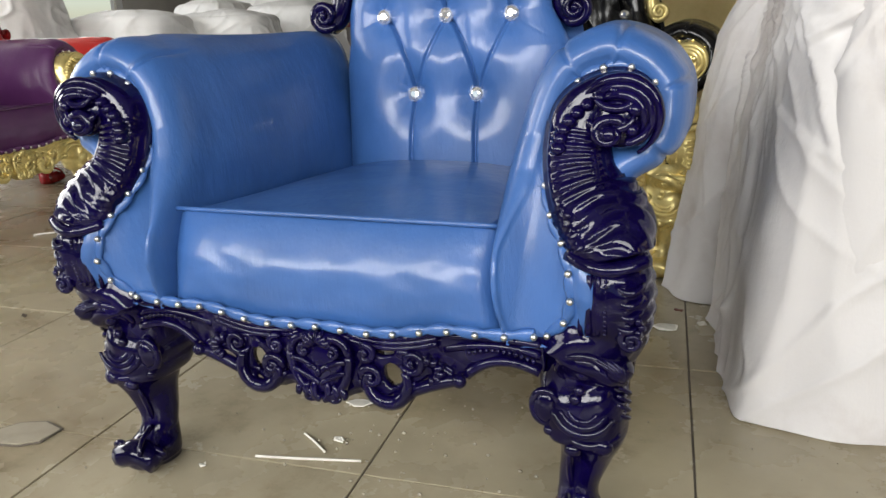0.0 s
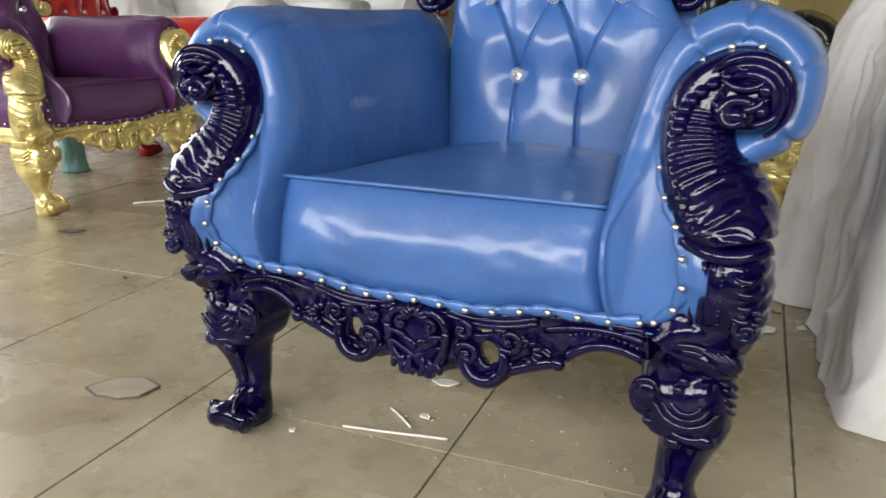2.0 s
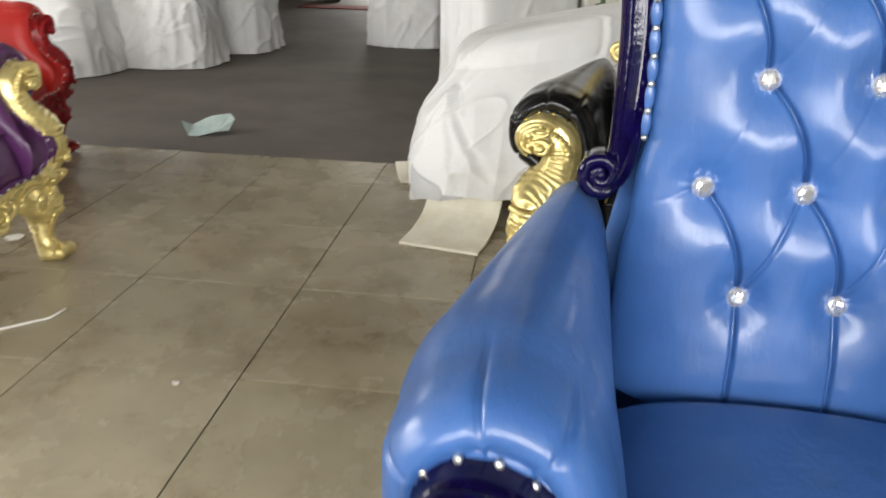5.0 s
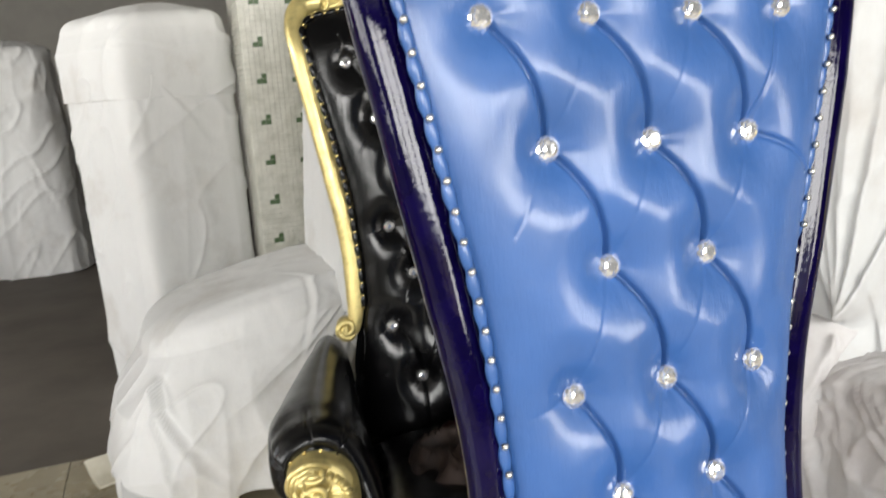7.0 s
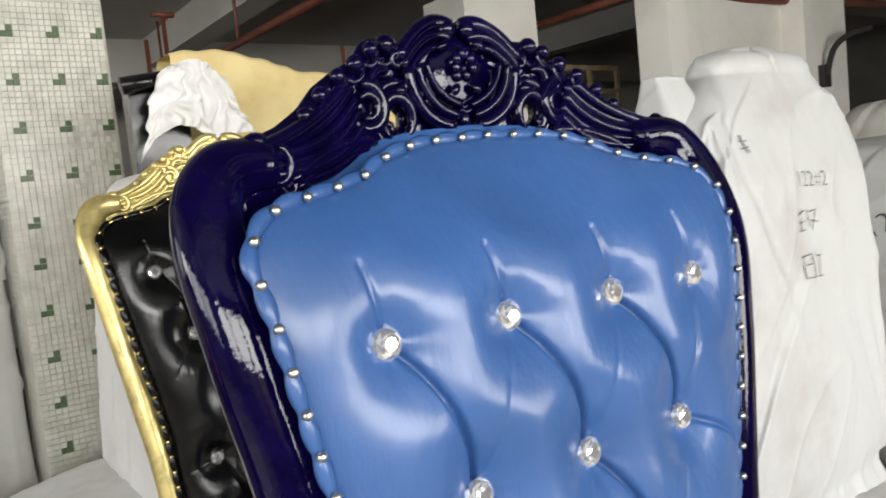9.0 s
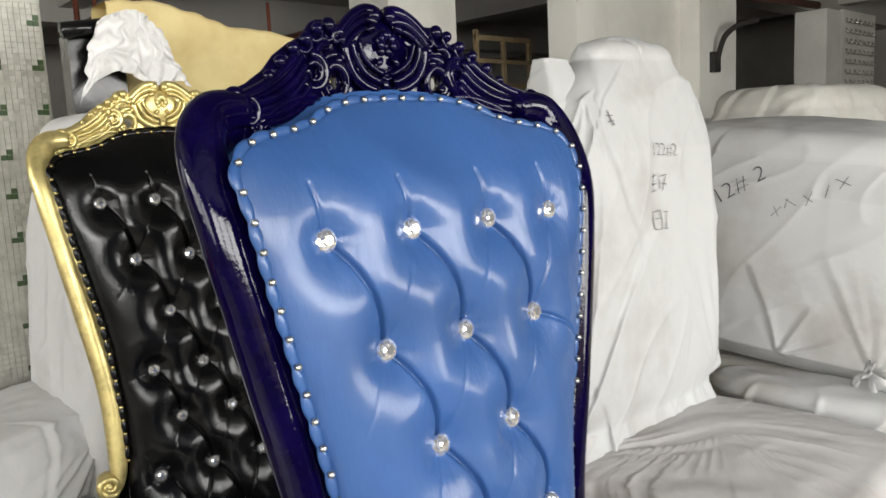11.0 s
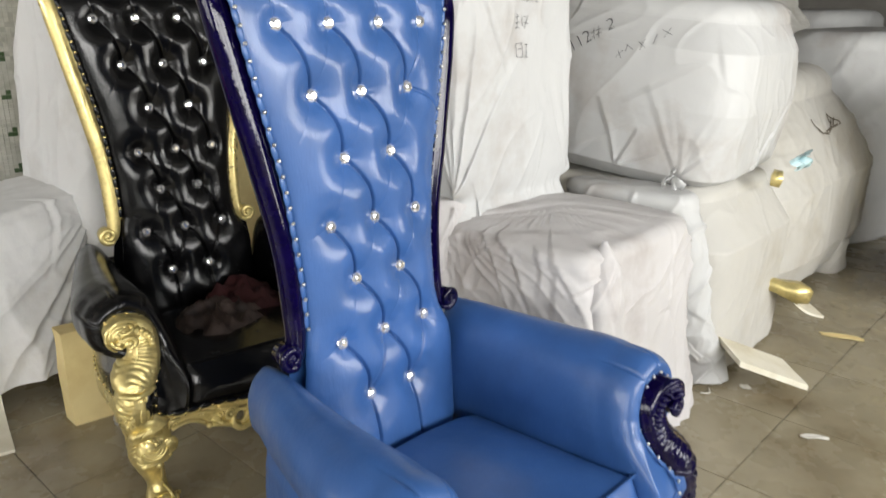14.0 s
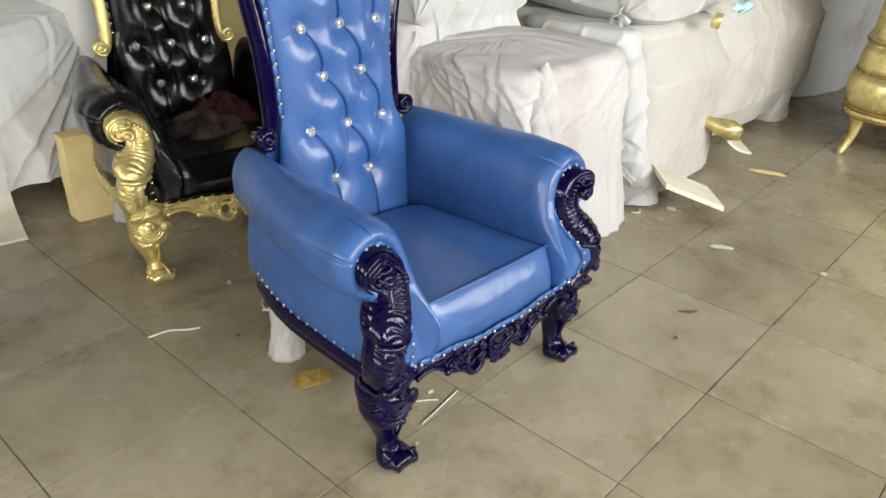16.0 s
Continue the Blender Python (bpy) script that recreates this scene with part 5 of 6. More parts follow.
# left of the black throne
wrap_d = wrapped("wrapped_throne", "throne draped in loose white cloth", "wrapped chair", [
    ("seat_cover", SHEET_LIT, [(.16, -.42, 2.72, .48, .50, 4), (.3, -.42, 2.72, .49, .49, 4), (.6, -.36, 2.76, .50, .45, 4), (.85, -.28, 2.80, .46, .40, 3.2)],
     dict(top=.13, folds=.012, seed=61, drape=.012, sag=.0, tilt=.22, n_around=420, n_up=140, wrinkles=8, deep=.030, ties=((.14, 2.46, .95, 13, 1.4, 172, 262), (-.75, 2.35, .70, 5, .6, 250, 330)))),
    ("back_cover", SHEET_LIT, [(.6, .20, 2.76, .20, .42, 4), (1.0, .20, 2.76, .18, .40, 4), (1.6, .23, 2.76, .17, .40, 4), (2.0, .26, 2.76, .14, .30, 3)], dict(top=.10, folds=.007, seed=67, drape=.008, wrinkles=10, deep=.009)),
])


def loose_fold(parent, name, corner, run, drop, mat, seed):
    """A thick flap of cloth hanging forward from a top edge."""
    k = Kit()

    def face(inner):
        def at(u, v):
            f = (1 - abs(noise.noise(Vector((u * 5 + seed, v * 1.2, 1))))) ** 3
            g = noise.noise(Vector((u * 2.2 + seed, v * 2, 4)))
            hang = drop * (.45 + .55 * math.sin(math.pi * min(1, .25 + u * .75)))
            p = Vector(corner) + Vector(run) * u
            return (p.x + .03 * g, p.y + .10 - .15 * math.sin(v * 1.7) - .030 * f * v + (.006 if inner else 0), p.z + .03 * g - hang * v ** 1.4 - .05 * math.sin(math.pi * u) * (1 - v))
        return at
    k.grid(face(False), 70, 30)
    k.grid(face(True), 70, 30)
    return part(name, k.mesh(name, mat), parent)


loose_fold(wrap_d, "loose_fold", (-.86, 2.30, .30), (.50, .02, .10), .20, CLOTH, 5)
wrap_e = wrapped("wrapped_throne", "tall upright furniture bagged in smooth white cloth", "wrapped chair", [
    ("cover", SHEET_LIT, [(.0, .03, 0, .31, .34, 9), (.9, .01, 0, .325, .34, 9), (1.7, 0, 0, .33, .34, 9), (2.02, .01, 0, .315, .32, 8)], dict(top=.07, folds=.012, seed=71, sag=.05, drape=.006, n_around=260, n_up=150, wrinkles=10, deep=.012, ties=((-.3, -.33, 1.95, 5, .9, 240, 300),))),
    ("top_cover", SHEET_LIT, [(1.62, .0, .0, .334, .346, 9), (1.93, .0, 0, .336, .346, 8), (2.05, .01, 0, .318, .325, 7)], dict(top=.08, folds=.016, seed=74, sag=.05, n_around=240, n_up=60, wrinkles=8, deep=.010, tilt=.05)),
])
wrap_e.matrix_world = pose(-.565, 3.95, 0, 0, 0, 28)
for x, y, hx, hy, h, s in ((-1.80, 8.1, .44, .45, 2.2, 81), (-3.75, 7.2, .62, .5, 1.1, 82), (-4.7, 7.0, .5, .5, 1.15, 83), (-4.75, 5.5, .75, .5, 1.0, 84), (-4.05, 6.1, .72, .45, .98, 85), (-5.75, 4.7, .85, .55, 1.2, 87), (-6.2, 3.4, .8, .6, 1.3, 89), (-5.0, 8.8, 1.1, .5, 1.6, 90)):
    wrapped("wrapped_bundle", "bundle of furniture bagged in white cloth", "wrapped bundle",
            [("cover", SHEET_LIT, [(0, x, y, hx * 1.05, hy * 1.05, 3.2), (h * .6, x, y, hx * .98, hy * .98, 3.2), (h, x, y, hx * .84, hy * .84, 2.8)], dict(top=min(.10, h * .3), folds=.026, seed=s, n_around=200, n_up=80, drape=.016, sag=.06, wrinkles=14, deep=.013, ties=((x - hx, y - hy, h * .95, 8, .9, 240, 340), (x + hx * .6, y - hy, h * .3, 9, .8, 20, 160))))])

# ---- the hall behind ----
column(3.05, 4.2, .72, .5)
structure("wall_partition", [((4.42, 3.45, 0), (4.66, 3.75, ZC - .45)), ((5.0, 3.62, 0), (6.34, 3.80, ZC - .45))], PAINT, "off-white painted partition between columns")
structure("column_2", [((4.70, 3.50, 0), (4.93, 3.72, ZC - .45)), ((4.94, 3.64, 0), (4.99, 3.70, ZC - .45))], PAINT, "white boxed pipe beside a dark gap")
structure("column_3", [((6.34, 3.40, 0), (6.72, 3.80, ZC - .45)), ((6.735, 3.42, 0), (7.15, 3.80, ZC - .45))], PAINT, "off-white column with a seam")
structure("column_4", [((9.57, 3.40, 0), (10.05, 3.80, ZC - .45))], PAINT, "off-white painted square concrete column")
# shade between the columns is coloured into this wall and its bricks
back_wall = structure("wall_brick", [((7.0, 4.82, 0), (9.7, 5.0, ZC))], DARK, "brick wall with shade put into its dark colour")
k = Kit()
slab(k, (0, 0, 0), (.225, .02, .068))
BRICK = dusty("shaded_brick", (.075, .05, .038), (.035, .026, .022), .9, 9)
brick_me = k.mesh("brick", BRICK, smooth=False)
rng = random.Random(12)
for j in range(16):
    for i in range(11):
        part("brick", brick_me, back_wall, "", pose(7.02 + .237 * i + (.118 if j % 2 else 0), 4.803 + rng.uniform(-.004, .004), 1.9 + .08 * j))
# perforated panel
panel = structure("panel_rack", [((10.25, 3.45, 1.2), (11.5, 3.49, 3.3))], PAINT, "white perforated hanging panel")
k = Kit()
for i in range(7):
    for j in range(14):
        x, z = 10.36 + .17 * i, 1.4 + .135 * j
        k.tube([(x, 3.445, z + .04), (x, 3.43, z), (x + .02, 3.40, z - .03)], .012, 5)
tagged(part("peg", k.mesh("peg", STEEL), panel, "small metal pegs"), kind="stuff")
# bent lamp arm on the column
lamp = thing("lamp_bracket", "bent black iron lamp bracket fixed to column", "bracket")
k = Kit()
k.tube(smooth_path([(6.60, 3.36, 2.42), (6.60, 3.33, 2.56), (6.62, 3.28, 2.72), (6.72, 3.2, 2.82), (6.95, 3.1, 2.88)], 20), .028, 8)
part("arm", k.mesh("arm", DARK), lamp)
k = Kit()
slab(k, (6.54, 3.34, 2.38), (6.66, 3.40, 2.58))
part("mount", k.mesh("mount", DARK, smooth=False), lamp)
# pipes under the ceiling
pipes = thing("ceiling_pipe", "rust-red sprinkler pipe hung from the ceiling", "pipe")
k = Kit()
k.tube([(1.83, 8.0, 3.1), (1.86, 1.9, 3.1)], .03, 10)
part("main_pipe", k.mesh("main_pipe", RUST), pipes)
for x, y in ((1.835, 5.5), (1.85, 3.4), (1.83, 7.4)):
    k = Kit()
    k.tube([(x, y, 3.1), (x, y, ZC)], .014, 8)
    part("hanger", k.mesh("hanger", RUST), pipes)
for x, y, z0, tee in ((.81, 4.06, 2.2, True), (.705, 4.06, 2.2, False), (1.91, 4.06, 2.2, False)):
    rod = thing("hanging_rod", "thin rust-brown metal rod standing behind bundles", "rod")
    k = Kit()
    k.tube([(x, y, 0), (x, y, 2.92 if tee else 2.78)], .012, 8)
    part("rod", k.mesh("rod", RUST), rod)
    if tee:
        k = Kit()
        k.tube([(x - .06, y, 2.92), (x + .06, y, 2.92)], .016, 8)
        part("tee", k.mesh("tee", RUST), rod)
pipes_two = thing("ceiling_pipe", "rust-red sprinkler pipe hung from the ceiling", "pipe")
k = Kit()
k.tube([(4.47, 9.0, 3.2), (4.45, 1.5, 3.2)], .035, 10)
k.tube([(4.45, 3.75, 3.2), (9.0, 3.3, 3.22)], .045, 10)
part("main_pipe", k.mesh("main_pipe", RUST), pipes_two)
k = Kit()
k.tube([(4.46, 6.0, 3.2), (4.46, 6.0, ZC)], .014, 8)
part("hanger", k.mesh("hanger", RUST), pipes_two)

# wooden crate on the bundles
WOOD = dusty("pale_wood", (.45, .34, .20), (.32, .23, .12), .6, 9)
crate = thing("wooden_crate", "pale wooden slatted crate", "crate", pose(4.72, 4.9, 0))
for i, (a, b) in enumerate((((0, 0, 0), (.04, .04, 2.9)), ((.80, 0, 0), (.84, .04, 2.85)), ((.4, 0, 0), (.44, .04, 2.85)), ((0, .002, 2.80), (.84, .03, 2.85)), ((0, .002, 2.58), (.84, .03, 2.62)), ((0, .002, 2.34), (.84, .03, 2.38)))):
    k = Kit()
    slab(k, a, b)
    part("slat", k.mesh("slat", WOOD, smooth=False), crate)

# far doorway
DOOR_RED = dusty("red_brown_door", (.20, .055, .035), (.13, .035, .025), .35, 4)
door = thing("door_1", "open red-brown panelled wooden door", "door")
tagged(door, kind="structure")
k = Kit()
slab(k, (-4.05, 14.1, 0), (-3.99, 15.0, 2.1))
part("leaf", k.mesh("leaf", DOOR_RED, smooth=False), door)
for z0, z1 in ((.2, .9), (1.05, 1.9)):
    for y0 in (14.17, 14.6):
        k = Kit()
        slab(k, (-3.99, y0, z0), (-3.975, y0 + .33, z1))
        part("panel", k.mesh("panel", DOOR_RED, smooth=False), door)
k = Kit()
slab(k, (-4.62, 13.45, 0), (-4.05, 13.55, 2.1))
part("side_leaf", k.mesh("side_leaf", DOOR_RED, smooth=False), door)
trim = structure("trim_1", [((-4.98, Y1 - .06, 0), (-4.80, Y1 - .002, 2.3)), ((-4.64, Y1 - .05, 0), (-4.36, Y1 - .003, 2.3))], PAINT, "white door casing")
mat_ob = thing("door_mat", "dull red door mat on the floor", "mat")
k = Kit()
slab(k, (-4.3, 11.75, -.003), (-2.3, 12.3, .012))
part("mat", k.mesh("mat", dusty("red_mat", (.24, .05, .045), (.16, .035, .03), .95, 12), smooth=False), mat_ob)
bucket = thing("paper_bin", "grey bin full of rolled paper", "bin", pose(-4.05, 13.0, 0))
k = Kit()
k.rings([[(r * math.cos(a), r * math.sin(a), z) for a in (math.pi * 2 * i / 14 for i in range(14))] for r, z in ((.15, 0), (.17, .45), (.155, .45), (.14, .05))])
part("tub", k.mesh("tub", CONCRETE), bucket)
k = Kit()
for i in range(7):
    k.tube([(.09 * math.cos(i), .09 * math.sin(i * 1.7), .06), (.1 * math.cos(i), .1 * math.sin(i * 1.7), .56)], .028, 7)
part("paper_roll", k.mesh("paper_roll", CLOTH), bucket)
plate = thing("wall_plaque", "red and yellow framed wall plaque", "plaque")
k = Kit()
slab(k, (-5.85, Y1 - .03, .85), (-5.32, Y1 - .003, 1.5))
part("board", k.mesh("board", dusty("plaque_red", (.30, .03, .03), (.2, .02, .02), .4, 5), smooth=False), plate)
for i in range(3):
    k = Kit()
    slab(k, (-5.75 + .15 * i, Y1 - .036, 1.05), (-5.66 + .15 * i, Y1 - .031, 1.45))
    part("emblem", k.mesh("emblem", FOAM_YELLOW, smooth=False), plate)
cabinet = thing("low_cabinet", "brown wooden low cabinet by the wall", "cabinet")
k = Kit()
slab(k, (-5.6, 12.7, 0), (-5.05, 13.15, .55))
part("body", k.mesh("body", WOOD, smooth=False), cabinet)

# ---- foam and bundles behind the black throne ----
foam = thing("foam_sheet", "tall yellow upholstery foam slab with curled top", "foam")
k = Kit()


def foam_slab(u, v):
    x = .42 + 1.10 * u
    top = 2.46 - .16 * u * u + .02 * math.sin(9 * u)
    t = v * 2 - 1
    z = top * (1 - max(0, abs(t) - .06) / .94)
    return (x + .02 * noise.noise(Vector((z * 3, 1, u))), 2.95 + .09 * math.copysign(min(1, abs(t) / .06), t) + .04 * noise.noise(Vector((x * 3, z * 2, t))) - .05 * max(0, z - 2.2) * 3, max(.002, z + .012 * noise.noise(Vector((x * 14, z * 9, 3)))))


k.grid(foam_slab, 56, 120)
part("slab", k.mesh("slab", FOAM_YELLOW), foam)
board = thing("black_panel", "upright black upholstered panel half covered by plastic", "panel")
k = Kit()
k.rings([[(x, y, z) for x, y in ((.20, 2.66), (.40, 2.64), (.42, 2.80), (.22, 2.82))] for z in (0, 1.0, 2.24, 2.30)])
part("board", k.mesh("board", BLACK, smooth=False), board)
k = Kit()
k.tube([(.17, 2.62, 2.30), (.36, 2.62, 2.33)], .032, 12)
part("roll", k.mesh("roll", BLACK), board)
PLASTIC = cover_cloth("crumpled_plastic", (.82, .81, .80), (.66, .65, .63), weave=False)
k = Kit()


def torn(u, v):
    a = u * 2 - 1
    n1 = noise.noise(Vector((u * 4, v * 5, 7)))
    n2 = (1 - abs(noise.noise(Vector((u * 9, v * 3, 2))))) ** 3
    return (.40 + .22 * a * (.55 + .45 * v) + .03 * n1, 2.60 - .05 * n2 - .03 * math.sin(math.pi * u) - .02 * v, 2.38 - .30 * v * (1 - .25 * abs(math.sin(5 * u))) - .06 * a * a)


k.grid(torn, 40, 30)
part("plastic", k.mesh("plastic", PLASTIC), board, "crumpled white plastic sheet")
block = thing("foam_block", "cream yellow upholstery foam offcut on floor", "foam")
k = Kit()
rows = []
for z in np.linspace(0, .43, 10):
    rows.append([(x + .012 * noise.noise(Vector((x * 9, y * 9, z * 7))), y + .02 * z, z) for x, y in ((-.285, 1.99), (-.02, 1.95), (-.01, 2.06), (-.275, 2.10))])
k.rings(rows)
part("block", k.mesh("block", FOAM_YELLOW, smooth=False), block)




def bent_sheet(name, label, base, turn, profile, width, thick, mat):
    ob = thing(name, label, "foam", pose(*base, 0, 0, turn))
    prof = smooth_path(profile, 26)
    k = Kit()
    d = np.gradient(prof, axis=0)
    d /= np.linalg.norm(d, axis=1)[:, None]
    rings = []
    for (a, z), (da, dz) in zip(prof, d):
        rings.append([(-width / 2, a, z), (width / 2, a, z), (width / 2, a - dz * thick, z + da * thick), (-width / 2, a - dz * thick, z + da * thick)])
    k.rings(rings)
    part("sheet", k.mesh("sheet", mat, smooth=False), ob)
    return ob


bent_sheet("foam_offcut", "curled cream foam offcut under draped cloth", (-.70, 2.0, .003), -12, [(0, 0), (.15, .005), (.30, .05), (.38, .16), (.40, .32)], .34, .012, FOAM)
bent_sheet("foam_offcut", "small cream foam offcut on floor", (-.93, 2.86, .003), 20, [(0, 0), (.1, .004), (.2, .05)], .14, .012, FOAM)
foam_board = thing("foam_offcut", "thick cream foam board lying against wrapped sofa", "foam")
k = Kit()
for a, b in (((1.84, -.03, .19), (2.08, -.26, .06)),):
    along_d, across, up = Vector(b) - Vector(a), Vector((.20, .19, .0)), Vector((0, 0, .028))
    rows = [[Vector(a) + along_d * t + c * across + e * up for c, e in ((0, 0), (1, 0), (1, 1), (0, 1))] for t in (0, .5, 1)]
    k.rings(rows)
part("sheet", k.mesh("sheet", FOAM, smooth=False), foam_board)
bent_sheet("foam_offcut", "curled cream foam flap under wrapped sofa", (2.90, .0, .15), 40, [(0, .0), (.08, .02), (.15, .07), (.18, .14)], .30, .012, FOAM)
gold_leg = thing("chair_leg", "gilt chair leg poking out of foam wrap", "chair leg", pose(2.64, .10, .33, 0, 103, -66))
k = Kit()
k.rings([[(r * a + .01, r * .8 * b, z) for a, b in ((-1, -1), (1, -1), (1, 1), (-1, 1))] for r, z in ((.022, -.10), (.028, -.06), (.034, 0), (.045, .06), (.050, .10), (.034, .16))])
part("leg", k.mesh("leg", GOLD), gold_leg)
tape = thing("tape_scrap", "pale blue torn tape on foam wrap", "tape")
k = Kit()
k.grid(lambda u, v: (2.70 + .24 * (u - .5) + .02 * math.sin(9 * v), .10 - .02 * math.sin(12 * u) - .02 * math.sin(7 * v), .985 + .07 * (v - .5) + .02 * math.sin(11 * u)), 14, 6)
part("scrap", k.mesh("scrap", dusty("blue_tape", (.45, .62, .65), (.35, .52, .56), .4, 20)), tape)
corner = thing("gilt_corner", "small gilt corner showing through foam wrap", "chair part", pose(2.43, .12, .935, 10, 0, 20))
k = Kit()
k.rings([[(a * q, b * q * .6, z) for a, b in ((-1, -1), (1, -1), (1, 1), (-1, 1))] for q, z in ((.035, -.035), (.045, 0), (.035, .035))])
part("corner", k.mesh("corner", GOLD), corner)

# ---- gilt cabinet at the far right ----
gilt_cab = thing("gilt_cabinet", "fluted gilt drum cabinet on splayed legs", "cabinet", pose(4.16, -.70, 0, 0, 0, 8))
k = Kit()
prof = smooth_path([(.30, .235), (.37, .25), (.40, .27), (.385, .29), (.385, .31), (.405, .34), (.41, .44), (.40, .50), (.375, .53), (.385, .56), (.375, .66), (.355, .70), (.375, .73), (.35, .76), (.335, 1.0), (.325, 1.3), (.34, 1.36)], 70)
rings = []
for r, z in prof:
    r *= 1.22
    ring = []
    for i in range(128):
        a = 2 * math.pi * i / 128
        c, s = math.cos(a), math.sin(a)
        q = (abs(c) ** 4 + abs(s) ** 4) ** -.25
        flute = .014 * abs(math.sin(14 * a)) if z > .78 else .003 * abs(math.sin(14 * a))
        ring.append(((r + flute) * q * c, (r + flute) * q * s, z))
    rings.append(ring)
k.rings(rings)
part("body", k.mesh("body", GOLD), gilt_cab)
k = Kit()
for z, r in ((.255, .482), (.30, .476), (.72, .452), (.53, .462)):
    k.tube([((r) * (abs(math.cos(a)) ** 4 + abs(math.sin(a)) ** 4) ** -.25 * math.cos(a), r * (abs(math.cos(a)) ** 4 + abs(math.sin(a)) ** 4) ** -.25 * math.sin(a), z) for a in (2 * math.pi * i / 60 for i in range(61))], .013, 8, up=(0, 0, 1))
part("moulding", k.mesh("moulding", gilt("old_gold", (.38, .24, .08))), gilt_cab, "darker antique gold mouldings")
for sx in (1, -1):
    for sy in (1, -1):
        k = Kit()
        rows = smooth_path([(.36, .25, .050), (.365, .16, .036), (.38, .08, .026), (.41, 0, .022)], 16)
        k.rings([[(sx * (q + h * math.cos(a)), sy * (q + h * math.sin(a)), z) for a in (2 * math.pi * i / 12 for i in range(12))] for q, z, h in rows])
        part("leg", k.mesh("leg", GOLD), gilt_cab)

# ---- cloths left on the black seat ----
RAG_RED = dusty("dark_red_cloth", (.036, .005, .006), (.016, .003, .003), .9, 8)
RAG_TAN = dusty("brown_satin_cloth", (.050, .032, .026), (.010, .006, .005), .7, 14)


def rag(name, label, mat, cx, cy, cz, rx, ry, h, seed):
    ob = thing(name, label, "cloth")
    k = Kit()

    def sheet(u, v):
        a, r = u * 2 * math.pi, v
        edge = 1 + .28 * noise.noise(Vector((math.cos(a) * 1.5, math.sin(a) * 1.5, seed)))
        x, y = cx + rx * r * edge * math.cos(a), cy + ry * r * edge * math.sin(a)
        f = (1 - abs(noise.noise(Vector((x * 8 + seed, y * 8, 1))))) ** 3
        g = (1 - abs(noise.noise(Vector((x * 14 + seed, y * 11, 4))))) ** 4
        return (x, y, cz + h * (1 - r ** 3) * (.15 + 1.1 * f) + .055 * g * (1 - r ** 6) + .004)
    k.grid(sheet, 64, 22)
    part("cloth", k.mesh("cloth", mat), ob)
    return ob


rag("cloth_heap", "dark red cloth heaped on black seat", RAG_RED, .33, 1.60, .50, .20, .15, .05, 3)
rag("cloth_heap", "crumpled brown satin cloth on black seat", RAG_TAN, .16, 1.47, .50, .20, .16, .035, 8)

# ---- pen marks ----


def pen_text(cover, words, x, z, size, slant, ink=INK, name="pen_marks"):
    """Written marks laid on a cover seen from the front."""
    curve = bpy.data.curves.new(name, 'FONT')
    curve.body, curve.size, curve.offset = words, size, -.022 * size
    tmp = bpy.data.objects.new("tmp", curve)
    scene.collection.objects.link(tmp)
    bpy.context.view_layer.update()
    me = bpy.data.meshes.new_from_object(tmp.evaluated_get(bpy.context.evaluated_depsgraph_get()))
    bpy.data.objects.remove(tmp)
    lay(cover, me, x, z, slant, name, "handwritten black marker code " + words, ink)


def lay(cover, me, x, z, slant, name, label, ink=INK):
    bm = bmesh.new()
    bm.from_mesh(me)
    bmesh.ops.triangulate(bm, faces=bm.faces)
    bmesh.ops.subdivide_edges(bm, edges=[e for e in bm.edges if e.calc_length() > .015], cuts=1)
    src = [o for o in cover.children if o.name.startswith(("back_cover", "cover"))][0]
    tree = BVHTree.FromPolygons([v.co for v in src.data.vertices], [tuple(p.vertices) for p in src.data.polygons])
    c, s = math.cos(radians(slant)), math.sin(radians(slant))
    for v in bm.verts:
        px, pz = x + v.co.x * c - v.co.y * s, z + v.co.x * s + v.co.y * c
        hit = tree.ray_cast(Vector((px, -1.5, pz)), Vector((0, 1, 0)))[0]
        v.co = Vector((px, (hit.y if hit else .8) - .004, pz))
    bm.to_mesh(me)
    bm.free()
    me.materials.clear()
    me.materials.append(ink)
    part(name, me, src, label)


def pen_bars(cover, bars, x, z, slant, name="pen_bars", half=.0014, ink=INK_FAINT, label="unreadable black marker strokes"):
    """Unreadable writing as plain strokes: x0, y0, x1, y1."""
    k = Kit()
    for x0, y0, x1, y1 in bars:
        d = Vector((x1 - x0, y1 - y0)).normalized() * half
        k.add([(x0 - d.y, y0 + d.x, 0), (x0 + d.y, y0 - d.x, 0), (x1 + d.y, y1 - d.x, 0), (x1 - d.y, y1 + d.x, 0)], [(0, 1, 2, 3)])
    lay(cover, k.mesh(name, ink, smooth=False), x, z, slant, name, label, ink)


pen_text(wrap_a, "122#2", 1.185, 1.755, .056, -3, INK_FAINT)
pen_bars(wrap_a, [(0, .03, .03, .03), (.015, 0, .015, .045), (.0, .012, .03, .016), (.008, .045, .028, .002)], 1.015, 1.845, 0)
pen_bars(wrap_a, [(0, .04, .03, .05), (.012, 0, .014, .055), (0, .02, .03, .024), (0, .0, .03, .004), (.045, .05, .05, .01), (.055, .045, .09, .05), (.06, .0, .085, .045), (.06, .025, .09, .02)], 1.165, 1.65, -3)
pen_bars(wrap_a, [(0, 0, 0, .05), (0, .05, .035, .055), (.035, .055, .035, .0), (0, .0, .035, .0), (.008, .03, .03, .032), (.05, .05, .075, .05), (.062, .05, .062, .0), (.05, .0, .075, .0)], 1.165, 1.54, -3)
pen_text(wrap_b, "112# 2", -.20, .13, .084, 36)
